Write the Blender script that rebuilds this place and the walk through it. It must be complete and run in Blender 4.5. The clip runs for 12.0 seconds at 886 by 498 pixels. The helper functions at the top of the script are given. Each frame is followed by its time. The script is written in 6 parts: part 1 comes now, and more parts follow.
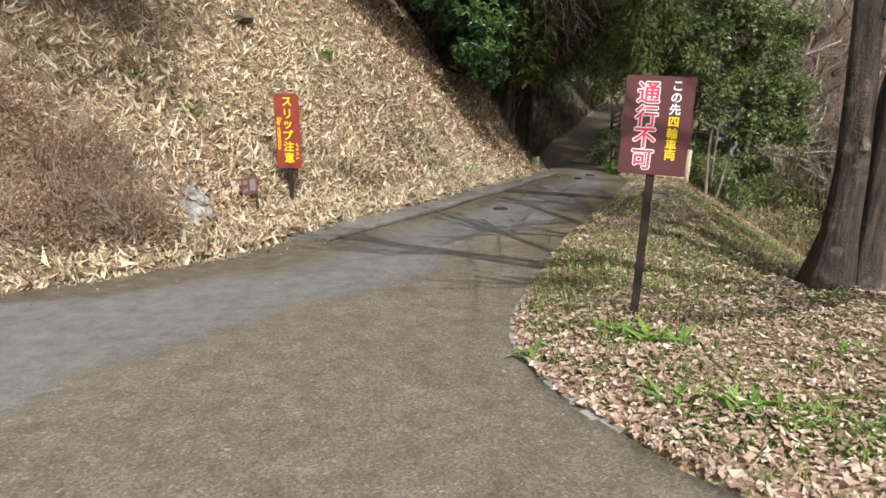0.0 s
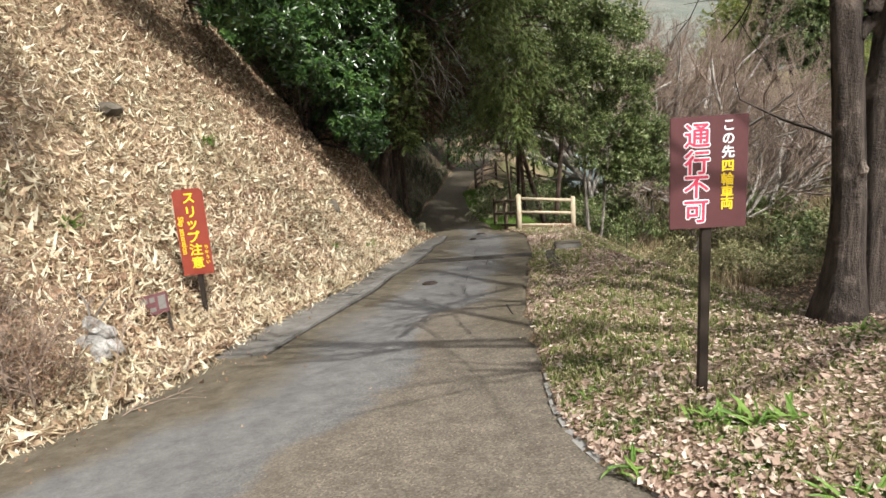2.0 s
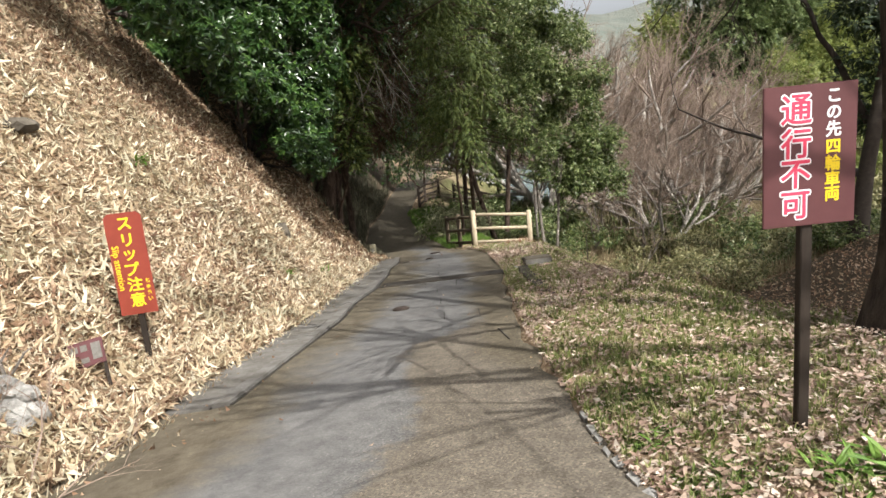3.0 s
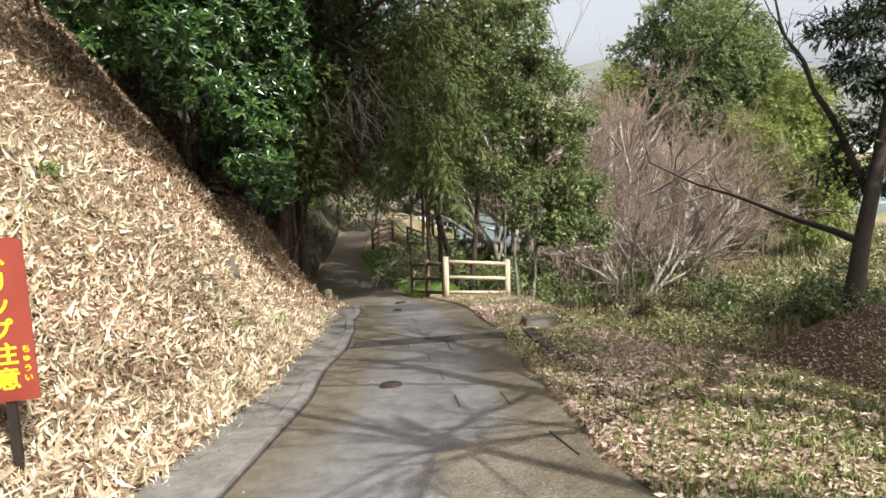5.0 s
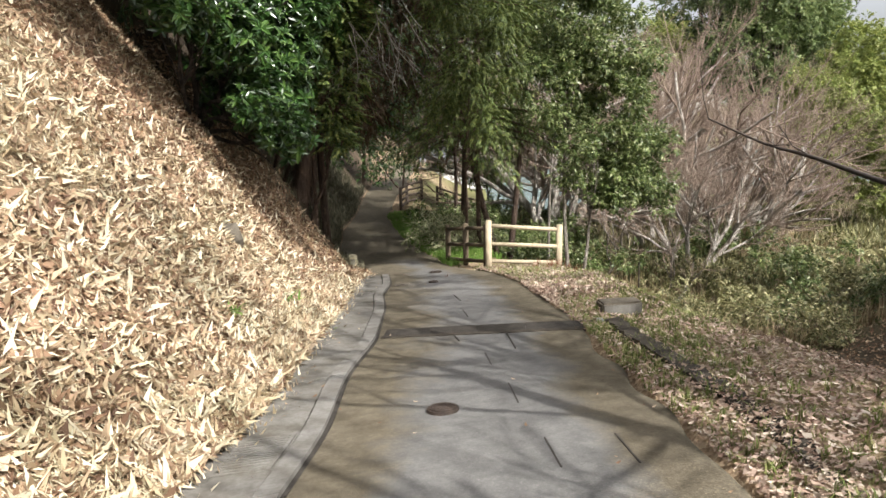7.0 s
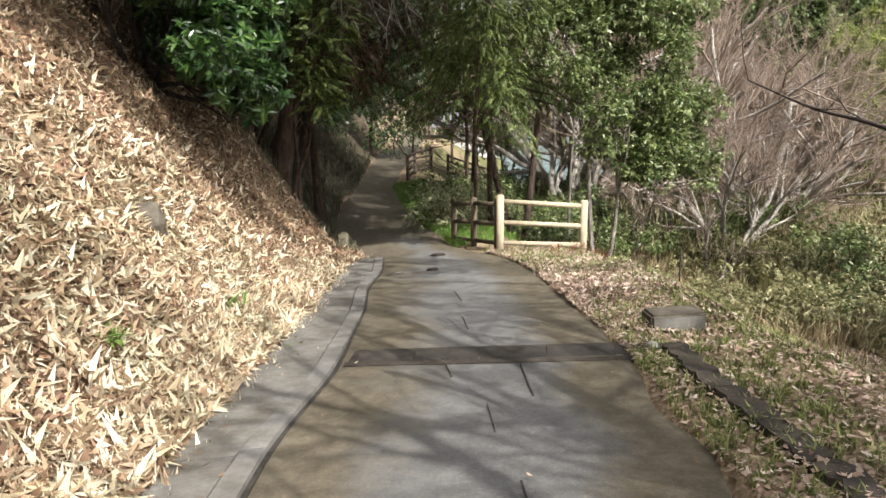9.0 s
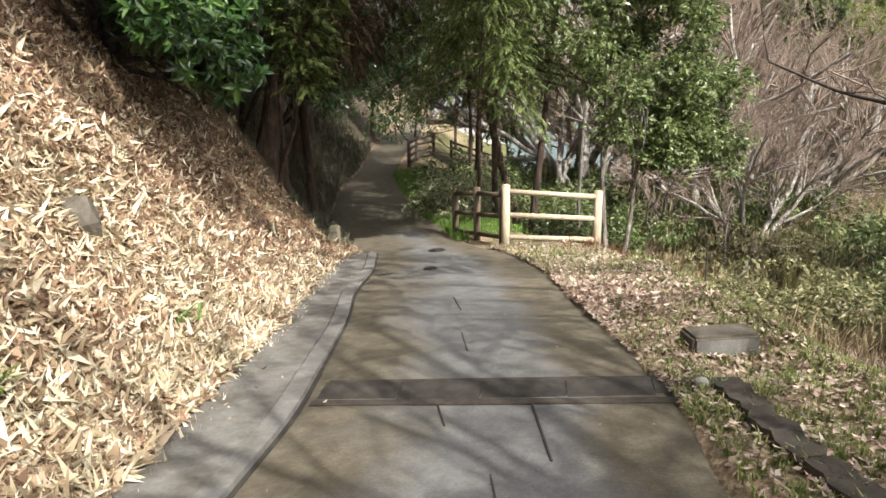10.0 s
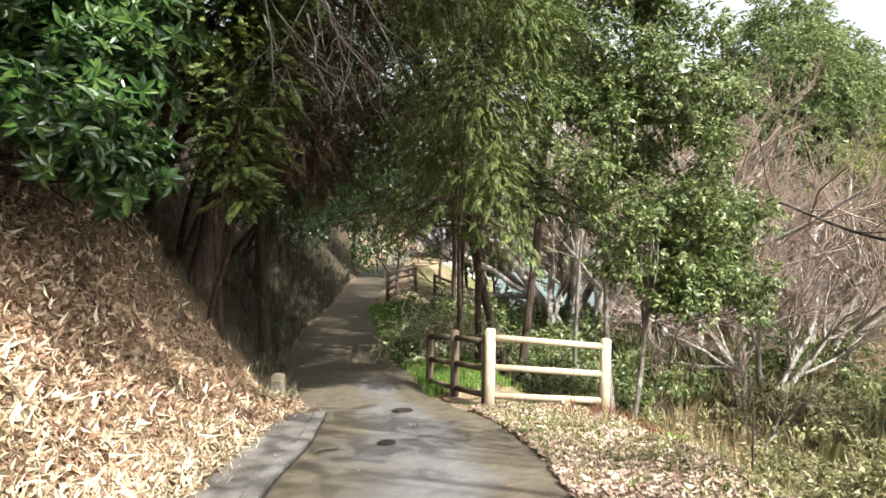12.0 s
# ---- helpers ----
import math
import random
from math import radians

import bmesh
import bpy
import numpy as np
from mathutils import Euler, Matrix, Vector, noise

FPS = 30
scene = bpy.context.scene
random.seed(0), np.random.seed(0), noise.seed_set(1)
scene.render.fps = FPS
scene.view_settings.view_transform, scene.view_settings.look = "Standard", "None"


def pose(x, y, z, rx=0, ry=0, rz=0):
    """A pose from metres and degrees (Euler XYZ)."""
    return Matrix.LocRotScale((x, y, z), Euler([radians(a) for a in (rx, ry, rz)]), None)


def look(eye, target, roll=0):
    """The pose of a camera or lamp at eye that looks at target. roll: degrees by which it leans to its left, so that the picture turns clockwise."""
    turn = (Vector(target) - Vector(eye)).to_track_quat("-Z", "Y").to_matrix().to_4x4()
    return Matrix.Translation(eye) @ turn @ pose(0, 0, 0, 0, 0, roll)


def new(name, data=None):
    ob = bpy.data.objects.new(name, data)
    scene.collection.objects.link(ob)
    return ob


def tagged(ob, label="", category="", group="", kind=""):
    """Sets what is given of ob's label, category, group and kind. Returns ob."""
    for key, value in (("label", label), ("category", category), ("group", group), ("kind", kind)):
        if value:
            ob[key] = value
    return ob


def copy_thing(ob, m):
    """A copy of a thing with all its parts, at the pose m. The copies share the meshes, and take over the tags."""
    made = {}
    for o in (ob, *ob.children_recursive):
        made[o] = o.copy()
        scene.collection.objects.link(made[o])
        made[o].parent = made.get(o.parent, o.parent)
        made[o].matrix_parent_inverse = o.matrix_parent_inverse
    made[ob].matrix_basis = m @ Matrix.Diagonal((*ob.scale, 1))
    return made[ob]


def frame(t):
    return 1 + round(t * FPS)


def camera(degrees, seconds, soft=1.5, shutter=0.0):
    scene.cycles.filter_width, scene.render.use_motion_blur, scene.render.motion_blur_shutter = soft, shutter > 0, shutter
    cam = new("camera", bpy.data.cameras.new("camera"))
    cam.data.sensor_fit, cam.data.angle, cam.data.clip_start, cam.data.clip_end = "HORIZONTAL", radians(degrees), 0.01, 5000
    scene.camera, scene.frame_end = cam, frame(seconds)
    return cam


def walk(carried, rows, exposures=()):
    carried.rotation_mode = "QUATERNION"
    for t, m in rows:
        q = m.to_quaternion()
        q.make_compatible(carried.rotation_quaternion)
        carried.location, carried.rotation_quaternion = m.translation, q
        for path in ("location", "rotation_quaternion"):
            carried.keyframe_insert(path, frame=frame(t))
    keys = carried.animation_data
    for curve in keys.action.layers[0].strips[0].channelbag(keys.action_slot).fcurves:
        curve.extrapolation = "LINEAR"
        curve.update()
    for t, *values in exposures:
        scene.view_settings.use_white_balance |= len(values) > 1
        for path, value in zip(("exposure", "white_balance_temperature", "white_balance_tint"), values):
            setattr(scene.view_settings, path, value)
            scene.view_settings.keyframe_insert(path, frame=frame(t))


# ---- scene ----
cam = camera(65.8, 12.0, soft=1.5)
METRES, EYE, TILT, LEAN, TURN = 12.0, 1.5, 0.0, 0.0, 0.0
ROWS = [
    (0.0, 0.0, 0.0, 0.0, 0.37, -18.83, -1.08),
    (0.5, -0.029, 0.0054, 0.0038, -5.06, -16.95, -1.34),
    (1.0, -0.0448, 0.0224, 0.0045, -10.16, -12.5, 0.8),
    (1.5, -0.06, 0.0497, 0.0005, -10.48, -13.39, 2.64),
    (2.0, -0.0729, 0.0815, -0.005, -13.16, -13.56, 3.96),
    (2.5, -0.0831, 0.122, -0.0119, -16.06, -14.38, 4.46),
    (3.0, -0.0922, 0.16, -0.0197, -18.93, -12.27, 5.4),
    (5.0, -0.0926, 0.3373, -0.0399, -23.39, -8.86, 1.65),
    (5.5, -0.0872, 0.3844, -0.0457, -20.44, -7.59, 2.47),
    (6.0, -0.0794, 0.4254, -0.0517, -20.82, -5.98, 1.82),
    (6.5, -0.0639, 0.4682, -0.0587, -20.76, -10.07, 1.38),
    (7.0, -0.0524, 0.5083, -0.0647, -21.24, -12.07, 1.05),
    (7.5, -0.0327, 0.5486, -0.0697, -21.44, -13.22, 0.54),
    (9.5, 0.0408, 0.701, -0.0926, -19.63, -15.17, 1.01),
    (10.0, 0.0592, 0.7423, -0.0983, -19.57, -15.77, 0.9),
    (10.5, 0.0819, 0.7824, -0.1031, -18.87, -14.01, 1.27),
    (11.0, 0.0994, 0.8251, -0.1087, -18.23, -13.88, 0.82),
    (11.5, 0.1186, 0.8661, -0.1131, -20.2, -7.95, -0.03),
    (12.0, 0.1351, 0.9009, -0.1216, -20.39, -4.58, -0.53),
]
walk(cam, [(t, pose(0, 0, EYE, TILT, LEAN, TURN) @ pose(METRES * x, METRES * y, METRES * z, 90 + pitch, roll, yaw)) for t, x, y, z, yaw, pitch, roll in ROWS],
     exposures=[(0.0, 0.07), (0.5, 0.0), (1.0, -0.05), (2.0, 0.28), (3.0, 0.38), (5.0, 0.62), (5.5, 0.66), (7.5, 0.68), (10.5, 0.82), (11.5, 0.9), (12.0, 1.2)])

# ---------------------------------------------------------------- light
SUN_TRAVEL = Vector((-0.44, 1.49, -1.89)).normalized()
world = bpy.data.worlds.new("sky_world")
scene.world = world
world.use_nodes = True
wn = world.node_tree.nodes
sky = wn.new("ShaderNodeTexSky")
sky.sky_type = "NISHITA"
sky.sun_disc = False
sky.sun_elevation = radians(50.5)
sky.sun_rotation = radians(163)
sky.dust_density = 5.0
sky.air_density = 0.7
sky.ozone_density = 0.6
wn["Background"].inputs["Strength"].default_value = 0.15
haze = wn.new("ShaderNodeHueSaturation")
haze.inputs["Saturation"].default_value = 0.28
haze.inputs["Value"].default_value = 1.25
world.node_tree.links.new(sky.outputs[0], haze.inputs["Color"])
world.node_tree.links.new(haze.outputs[0], wn["Background"].inputs["Color"])
sun = new("sun", bpy.data.lights.new("sun", "SUN"))
sun.data.energy = 5.0
sun.data.angle = radians(0.55)
sun.data.color = (1.0, 0.975, 0.925)
sun.matrix_world = look((0, 0, 30), Vector((0, 0, 30)) + SUN_TRAVEL)

# ---------------------------------------------------------------- materials


class Mat:
    """A node material with short helpers."""

    def __init__(self, name, rough=0.8, metal=0.0, spec=0.3):
        self.m = bpy.data.materials.new(name)
        self.m.use_nodes = True
        self.n = self.m.node_tree.nodes
        self.l = self.m.node_tree.links
        self.b = self.n["Principled BSDF"]
        self.b.inputs["Roughness"].default_value = rough
        self.b.inputs["Metallic"].default_value = metal
        self.b.inputs["Specular IOR Level"].default_value = spec
        self.co = self.n.new("ShaderNodeTexCoord").outputs["Object"]

    def noise(self, scale, detail=4, rough=0.6, stretch=None):
        t = self.n.new("ShaderNodeTexNoise")
        t.inputs["Scale"].default_value = scale
        t.inputs["Detail"].default_value = detail
        t.inputs["Roughness"].default_value = rough
        if stretch:
            mp = self.n.new("ShaderNodeMapping")
            mp.inputs["Scale"].default_value = stretch
            self.l.new(self.co, mp.inputs["Vector"])
            self.l.new(mp.outputs[0], t.inputs["Vector"])
        else:
            self.l.new(self.co, t.inputs["Vector"])
        return t.outputs["Fac"]

    def voronoi(self, scale, feature="F1"):
        t = self.n.new("ShaderNodeTexVoronoi")
        t.feature = feature
        t.inputs["Scale"].default_value = scale
        self.l.new(self.co, t.inputs["Vector"])
        return t

    def ramp(self, fac, stops):
        r = self.n.new("ShaderNodeValToRGB")
        e = r.color_ramp.elements
        while len(e) < len(stops):
            e.new(0.5)
        for el, (p, c) in zip(e, stops):
            el.position = p
            el.color = (*c, 1) if len(c) == 3 else c
        self.l.new(fac, r.inputs["Fac"])
        return r.outputs["Color"]

    def grey(self, fac, a, b):
        return self.ramp(fac, [(a, (0, 0, 0)), (b, (1, 1, 1))])

    def mix(self, fac, a, b, kind="MIX"):
        x = self.n.new("ShaderNodeMix")
        x.data_type = "RGBA"
        x.blend_type = kind
        for sock, v in ((x.inputs[0], fac), (x.inputs[6], a), (x.inputs[7], b)):
            if isinstance(v, (int, float)):
                sock.default_value = v
            elif isinstance(v, tuple):
                sock.default_value = (*v, 1)
            else:
                self.l.new(v, sock)
        return x.outputs[2]

    def math(self, op, a, b=0.0):
        x = self.n.new("ShaderNodeMath")
        x.operation = op
        for sock, v in ((x.inputs[0], a), (x.inputs[1], b)):
            if isinstance(v, (int, float)):
                sock.default_value = v
            else:
                self.l.new(v, sock)
        return x.outputs[0]

    def attr(self, name):
        a = self.n.new("ShaderNodeAttribute")
        a.attribute_name = name
        return a.outputs["Fac"]

    def island(self):
        return self.n.new("ShaderNodeNewGeometry").outputs["Random Per Island"]

    def each(self):
        return self.n.new("ShaderNodeObjectInfo").outputs["Random"]

    def colour(self, c):
        if isinstance(c, tuple):
            self.b.inputs["Base Color"].default_value = (*c, 1)
        else:
            self.l.new(c, self.b.inputs["Base Color"])
        return self

    def bump(self, fac, strength=0.5, dist=0.02):
        bp = self.n.new("ShaderNodeBump")
        bp.inputs["Strength"].default_value = strength
        bp.inputs["Distance"].default_value = dist
        self.l.new(fac, bp.inputs["Height"])
        self.l.new(bp.outputs[0], self.b.inputs["Normal"])
        return self

    def thin(self, amount, c):
        """Light through a leaf."""
        tr = self.n.new("ShaderNodeBsdfTranslucent")
        if isinstance(c, tuple):
            tr.inputs["Color"].default_value = (*c, 1)
        else:
            self.l.new(c, tr.inputs["Color"])
        mx = self.n.new("ShaderNodeMixShader")
        mx.inputs[0].default_value = amount
        self.l.new(self.b.outputs[0], mx.inputs[1])
        self.l.new(tr.outputs[0], mx.inputs[2])
        self.l.new(mx.outputs[0], self.n["Material Output"].inputs["Surface"])
        return self


def leaf_mat(name, stops, rough=0.5, thin=0.3, spec=0.4):
    m = Mat(name, rough, spec=spec)
    c = m.ramp(m.island(), stops)
    patch = m.grey(m.noise(1.3, 2), 0.3, 0.7)
    c = m.mix(patch, c, m.mix(1.0, c, (0.72, 0.75, 0.7), "MULTIPLY"))
    m.colour(c)
    if thin:
        m.thin(thin, c)
    return m.m


def plain_mat(name, dark, light, scale=8, rough=0.8, bump=0.3, metal=0.0, stretch=None, spec=0.3, dist=0.01):
    m = Mat(name, rough, metal, spec)
    big = m.noise(scale, 5, 0.65, stretch)
    fine = m.noise(scale * 9, 3, 0.6, stretch)
    c = m.mix(m.grey(big, 0.3, 0.7), dark, light)
    c = m.mix(m.math("MULTIPLY", m.grey(fine, 0.35, 0.65), 0.35), c, dark)
    m.colour(c)
    m.bump(m.math("ADD", big, m.math("MULTIPLY", fine, 0.6)), bump, dist)
    return m.m


def ground_material():
    m = Mat("ground_soil", 0.95, spec=0.1)
    soil = m.mix(m.grey(m.noise(2.2, 6), 0.35, 0.65), (0.18, 0.128, 0.082), (0.32, 0.24, 0.16))
    litter = m.voronoi(34)
    lc = m.ramp(litter.outputs["Color"], [(0.0, (0.12, 0.08, 0.045)), (0.45, (0.30, 0.215, 0.14)), (1.0, (0.52, 0.42, 0.29))])
    near = m.mix(0.65, soil, lc)
    grass = m.mix(m.noise(9, 4), (0.08, 0.085, 0.032), (0.20, 0.185, 0.09))
    c = m.mix(m.attr("grass"), near, grass)
    # dark duff soil whose colour also carries the shade under the trees
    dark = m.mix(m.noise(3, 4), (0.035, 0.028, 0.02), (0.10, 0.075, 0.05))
    c = m.mix(m.attr("shade_duff"), c, dark)
    m.colour(c)
    m.bump(m.math("ADD", m.noise(30, 4), m.math("MULTIPLY", litter.outputs["Distance"], 0.8)), 0.7, 0.03)
    return m.m


def road_material():
    m = Mat("road_surface", 0.88, spec=0.25)
    agg = m.voronoi(85)
    fine = m.noise(220, 3)
    mid = m.noise(6, 6, 0.7)
    big = m.noise(0.9, 5, 0.6)
    grey = m.mix(m.grey(mid, 0.3, 0.7), (0.105, 0.103, 0.101), (0.19, 0.186, 0.18))
    brown = m.mix(m.grey(mid, 0.3, 0.7), (0.10, 0.086, 0.067), (0.19, 0.163, 0.13))
    moss = m.mix(m.grey(mid, 0.35, 0.7), (0.076, 0.063, 0.042), (0.162, 0.137, 0.099))
    wob = m.math("MULTIPLY", m.math("SUBTRACT", big, 0.5), 1.5)
    wob = m.math("ADD", wob, m.math("MULTIPLY", m.math("SUBTRACT", mid, 0.5), 0.5))
    a_old = m.grey(m.math("ADD", m.attr("old"), wob), 0.42, 0.58)
    a_moss = m.grey(m.math("ADD", m.attr("moss"), m.math("MULTIPLY", wob, 0.7)), 0.30, 0.62)
    c = m.mix(a_old, grey, brown)
    c = m.mix(a_moss, c, moss)
    stones = m.ramp(agg.outputs["Color"], [(0.0, (0.38, 0.36, 0.33)), (0.5, (0.9, 0.9, 0.9)), (0.85, (1.4, 1.37, 1.3)), (1.0, (2.6, 2.5, 2.4))])
    c = m.mix(m.math("MULTIPLY", m.math("ADD", m.attr("old"), 0.35), 0.55), c, m.mix(1.0, c, stones, "MULTIPLY"))
    c = m.mix(m.math("MULTIPLY", m.grey(fine, 0.4, 0.65), 0.25), c, (0.07, 0.062, 0.05))
    m.colour(c)
    m.bump(m.math("ADD", m.math("MULTIPLY", agg.outputs["Distance"], 0.8), m.math("ADD", fine, mid)), 0.35, 0.008)
    return m.m


def bark(name, dark, light, scale=14):
    m = Mat(name, 0.92, spec=0.15)
    ridges = m.noise(scale, 6, 0.7, (1, 1, 0.16))
    spots = m.noise(5, 5)
    c = m.mix(m.grey(ridges, 0.33, 0.66), dark, light)
    c = m.mix(m.grey(spots, 0.56, 0.7), c, tuple(min(1, v * 1.5) for v in light))
    m.colour(c)
    m.bump(m.math("ADD", ridges, m.math("MULTIPLY", m.noise(60, 3), 0.3)), 1.0, 0.06)
    return m.m


def water_material():
    m = Mat("river_water", 0.12, spec=0.5)
    m.b.inputs["IOR"].default_value = 1.33
    rip = m.noise(0.8, 5, 0.65, (1, 0.6, 1))
    foam = m.grey(m.noise(0.22, 6, 0.7), 0.56, 0.66)
    m.colour(m.mix(foam, (0.06, 0.10, 0.10), (0.55, 0.6, 0.62)))
    m.bump(rip, 0.6, 0.15)
    return m.m


M_GROUND = ground_material()
M_ROAD = road_material()
M_WATER = water_material()
M_CONC = plain_mat("weathered_concrete", (0.20, 0.195, 0.18), (0.36, 0.35, 0.33), 5, 0.9, 0.4)
M_GUTTER = plain_mat("grey_gutter_concrete", (0.088, 0.078, 0.062), (0.22, 0.212, 0.198), 4.5, 0.9, 0.7)
M_STRIP = plain_mat("pale_kerb_concrete", (0.105, 0.096, 0.082), (0.235, 0.228, 0.214), 4.5, 0.9, 0.6)
M_CONC_DARK = plain_mat("mossy_concrete", (0.06, 0.05, 0.038), (0.15, 0.13, 0.10), 7, 0.92, 0.5)
M_KERB = plain_mat("dark_damp_kerb", (0.03, 0.025, 0.02), (0.085, 0.07, 0.055), 9, 0.9, 0.6)
M_COVER = plain_mat("dark_drain_slab", (0.022, 0.019, 0.016), (0.062, 0.054, 0.046), 9, 0.8, 0.4)
M_IRON = plain_mat("rusty_iron", (0.045, 0.035, 0.03), (0.10, 0.075, 0.06), 20, 0.65, 0.4, metal=0.4)
M_MARKER = plain_mat("lichened_marker_stone", (0.17, 0.155, 0.105), (0.31, 0.285, 0.20), 12, 0.9, 0.5)
M_STONE = plain_mat("grey_stone", (0.12, 0.115, 0.105), (0.50, 0.485, 0.45), 9, 0.9, 0.8, dist=0.02)
M_FENCE = plain_mat("fence_log", (0.29, 0.235, 0.155), (0.50, 0.43, 0.315), 5, 0.75, 0.3, stretch=(6, 6, 1))
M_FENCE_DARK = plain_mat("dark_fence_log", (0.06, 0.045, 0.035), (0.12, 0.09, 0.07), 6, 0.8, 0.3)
M_SIGN_BROWN = plain_mat("brown_sign_paint", (0.085, 0.030, 0.032), (0.115, 0.042, 0.043), 4, 0.5, 0.05, spec=0.4)
M_SIGN_RED = plain_mat("red_sign_paint", (0.21, 0.036, 0.022), (0.26, 0.05, 0.03), 4, 0.5, 0.05, spec=0.4)
M_POST = plain_mat("dark_sign_post", (0.018, 0.013, 0.009), (0.038, 0.027, 0.02), 10, 0.75, 0.2, stretch=(4, 4, 0.6))
M_WHITE = plain_mat("white_letter", (0.74, 0.74, 0.74), (0.82, 0.82, 0.82), 20, 0.5, 0.02)
M_PINK = plain_mat("pink_red_letter", (0.62, 0.05, 0.10), (0.72, 0.08, 0.14), 20, 0.5, 0.02)
M_YELLOW = plain_mat("yellow_letter", (0.78, 0.55, 0.02), (0.86, 0.64, 0.04), 20, 0.5, 0.02)
M_BARK = bark("grey_brown_bark", (0.02, 0.016, 0.014), (0.105, 0.085, 0.071))
M_BARK_PEEL = bark("pale_peeling_bark", (0.03, 0.024, 0.02), (0.17, 0.14, 0.115), 9)
M_BARK_CEDAR = bark("reddish_cedar_bark", (0.04, 0.028, 0.022), (0.12, 0.085, 0.066), 20)
M_BARK_PALE = bark("pale_twig_bark", (0.11, 0.092, 0.078), (0.29, 0.26, 0.225), 20)
M_LIMB_PALE = bark("bleached_limb_bark", (0.2, 0.175, 0.15), (0.5, 0.46, 0.41), 16)
M_TWIG = plain_mat("brown_twig", (0.145, 0.106, 0.082), (0.32, 0.245, 0.192), 3, 0.9, 0.1)
M_TWIG_DARK = plain_mat("dark_twig", (0.03, 0.024, 0.02), (0.07, 0.055, 0.045), 6, 0.9, 0.1)
M_LAUREL = leaf_mat("glossy_laurel_leaf", [(0, (0.018, 0.045, 0.012)), (0.6, (0.045, 0.10, 0.022)), (1, (0.10, 0.17, 0.04))], 0.28, 0.2, 0.5)
M_CEDAR = leaf_mat("cedar_needles", [(0, (0.03, 0.055, 0.013)), (0.6, (0.09, 0.125, 0.028)), (1, (0.23, 0.25, 0.065))], 0.6, 0.25)
M_CEDAR_BROWN = leaf_mat("withered_cedar_needles", [(0, (0.05, 0.032, 0.02)), (1, (0.14, 0.085, 0.05))], 0.8, 0.15)
M_OAK = leaf_mat("small_evergreen_leaf", [(0, (0.045, 0.072, 0.022)), (0.5, (0.13, 0.175, 0.056)), (0.85, (0.27, 0.31, 0.12)), (1, (0.50, 0.51, 0.33))], 0.36, 0.4)
M_BAMBOO = leaf_mat("bamboo_leaf", [(0, (0.13, 0.18, 0.04)), (1, (0.36, 0.38, 0.12))], 0.5, 0.4)
M_TALL = leaf_mat("tall_tree_leaf", [(0, (0.075, 0.11, 0.04)), (0.7, (0.18, 0.235, 0.085)), (1, (0.34, 0.38, 0.18))], 0.5, 0.45)
M_PINE = leaf_mat("pine_needles", [(0, (0.015, 0.03, 0.015)), (1, (0.05, 0.075, 0.03))], 0.6, 0.15)
M_LITTER = leaf_mat("dry_bamboo_litter", [(0, (0.19, 0.12, 0.075)), (0.25, (0.42, 0.305, 0.195)), (0.6, (0.63, 0.52, 0.36)), (1, (0.84, 0.77, 0.61))], 0.65, 0.15, 0.3)
M_LITTER_BROWN = leaf_mat("brown_fallen_leaf", [(0, (0.11, 0.06, 0.04)), (0.4, (0.26, 0.155, 0.095)), (0.8, (0.42, 0.29, 0.19)), (1, (0.62, 0.50, 0.38))], 0.7, 0.15, 0.3)
M_LITTER_GREY = leaf_mat("weathered_bank_litter", [(0, (0.085, 0.065, 0.042)), (0.35, (0.21, 0.165, 0.105)), (0.75, (0.40, 0.325, 0.215)), (1, (0.62, 0.54, 0.40))], 0.7, 0.15, 0.3)
M_LITTER_TAN = leaf_mat("pale_tan_fallen_leaf", [(0, (0.20, 0.12, 0.09)), (0.35, (0.40, 0.275, 0.217)), (0.75, (0.56, 0.425, 0.348)), (1, (0.72, 0.62, 0.53))], 0.7, 0.15, 0.3)
M_FENCE_SIDE = plain_mat("dark_brown_fence_log", (0.055, 0.04, 0.026), (0.13, 0.10, 0.064), 5, 0.85, 0.3, stretch=(6, 6, 1))
M_GRASS = leaf_mat("verge_grass", [(0, (0.11, 0.14, 0.034)), (0.6, (0.22, 0.255, 0.075)), (1, (0.47, 0.42, 0.22))], 0.6, 0.3)
M_SCRUB = leaf_mat("olive_scrub_leaf", [(0, (0.07, 0.075, 0.028)), (0.5, (0.19, 0.18, 0.075)), (0.85, (0.33, 0.30, 0.15)), (1, (0.5, 0.45, 0.28))], 0.55, 0.3)
# pale variegated leaf, lightened further in place of sun the crowns block
M_VARIEGATED_SUN = leaf_mat("sunlit_variegated_leaf", [(0, (0.16, 0.19, 0.07)), (0.4, (0.36, 0.38, 0.19)), (1, (0.68, 0.66, 0.46))], 0.45, 0.35)
M_FRESH = leaf_mat("fresh_green_leaf", [(0, (0.09, 0.18, 0.03)), (1, (0.24, 0.37, 0.08))], 0.5, 0.35)
M_CLOVER = leaf_mat("clover_leaf", [(0, (0.07, 0.12, 0.025)), (0.6, (0.15, 0.23, 0.05)), (1, (0.28, 0.34, 0.10))], 0.55, 0.3)
M_DRY = leaf_mat("dry_grass", [(0, (0.17, 0.12, 0.07)), (0.6, (0.34, 0.26, 0.15)), (1, (0.52, 0.43, 0.28))], 0.75, 0.25)
M_BUSH_BROWN = leaf_mat("dead_brown_bush", [(0, (0.17, 0.095, 0.06)), (0.6, (0.33, 0.21, 0.14)), (1, (0.50, 0.36, 0.25))], 0.8, 0.2)
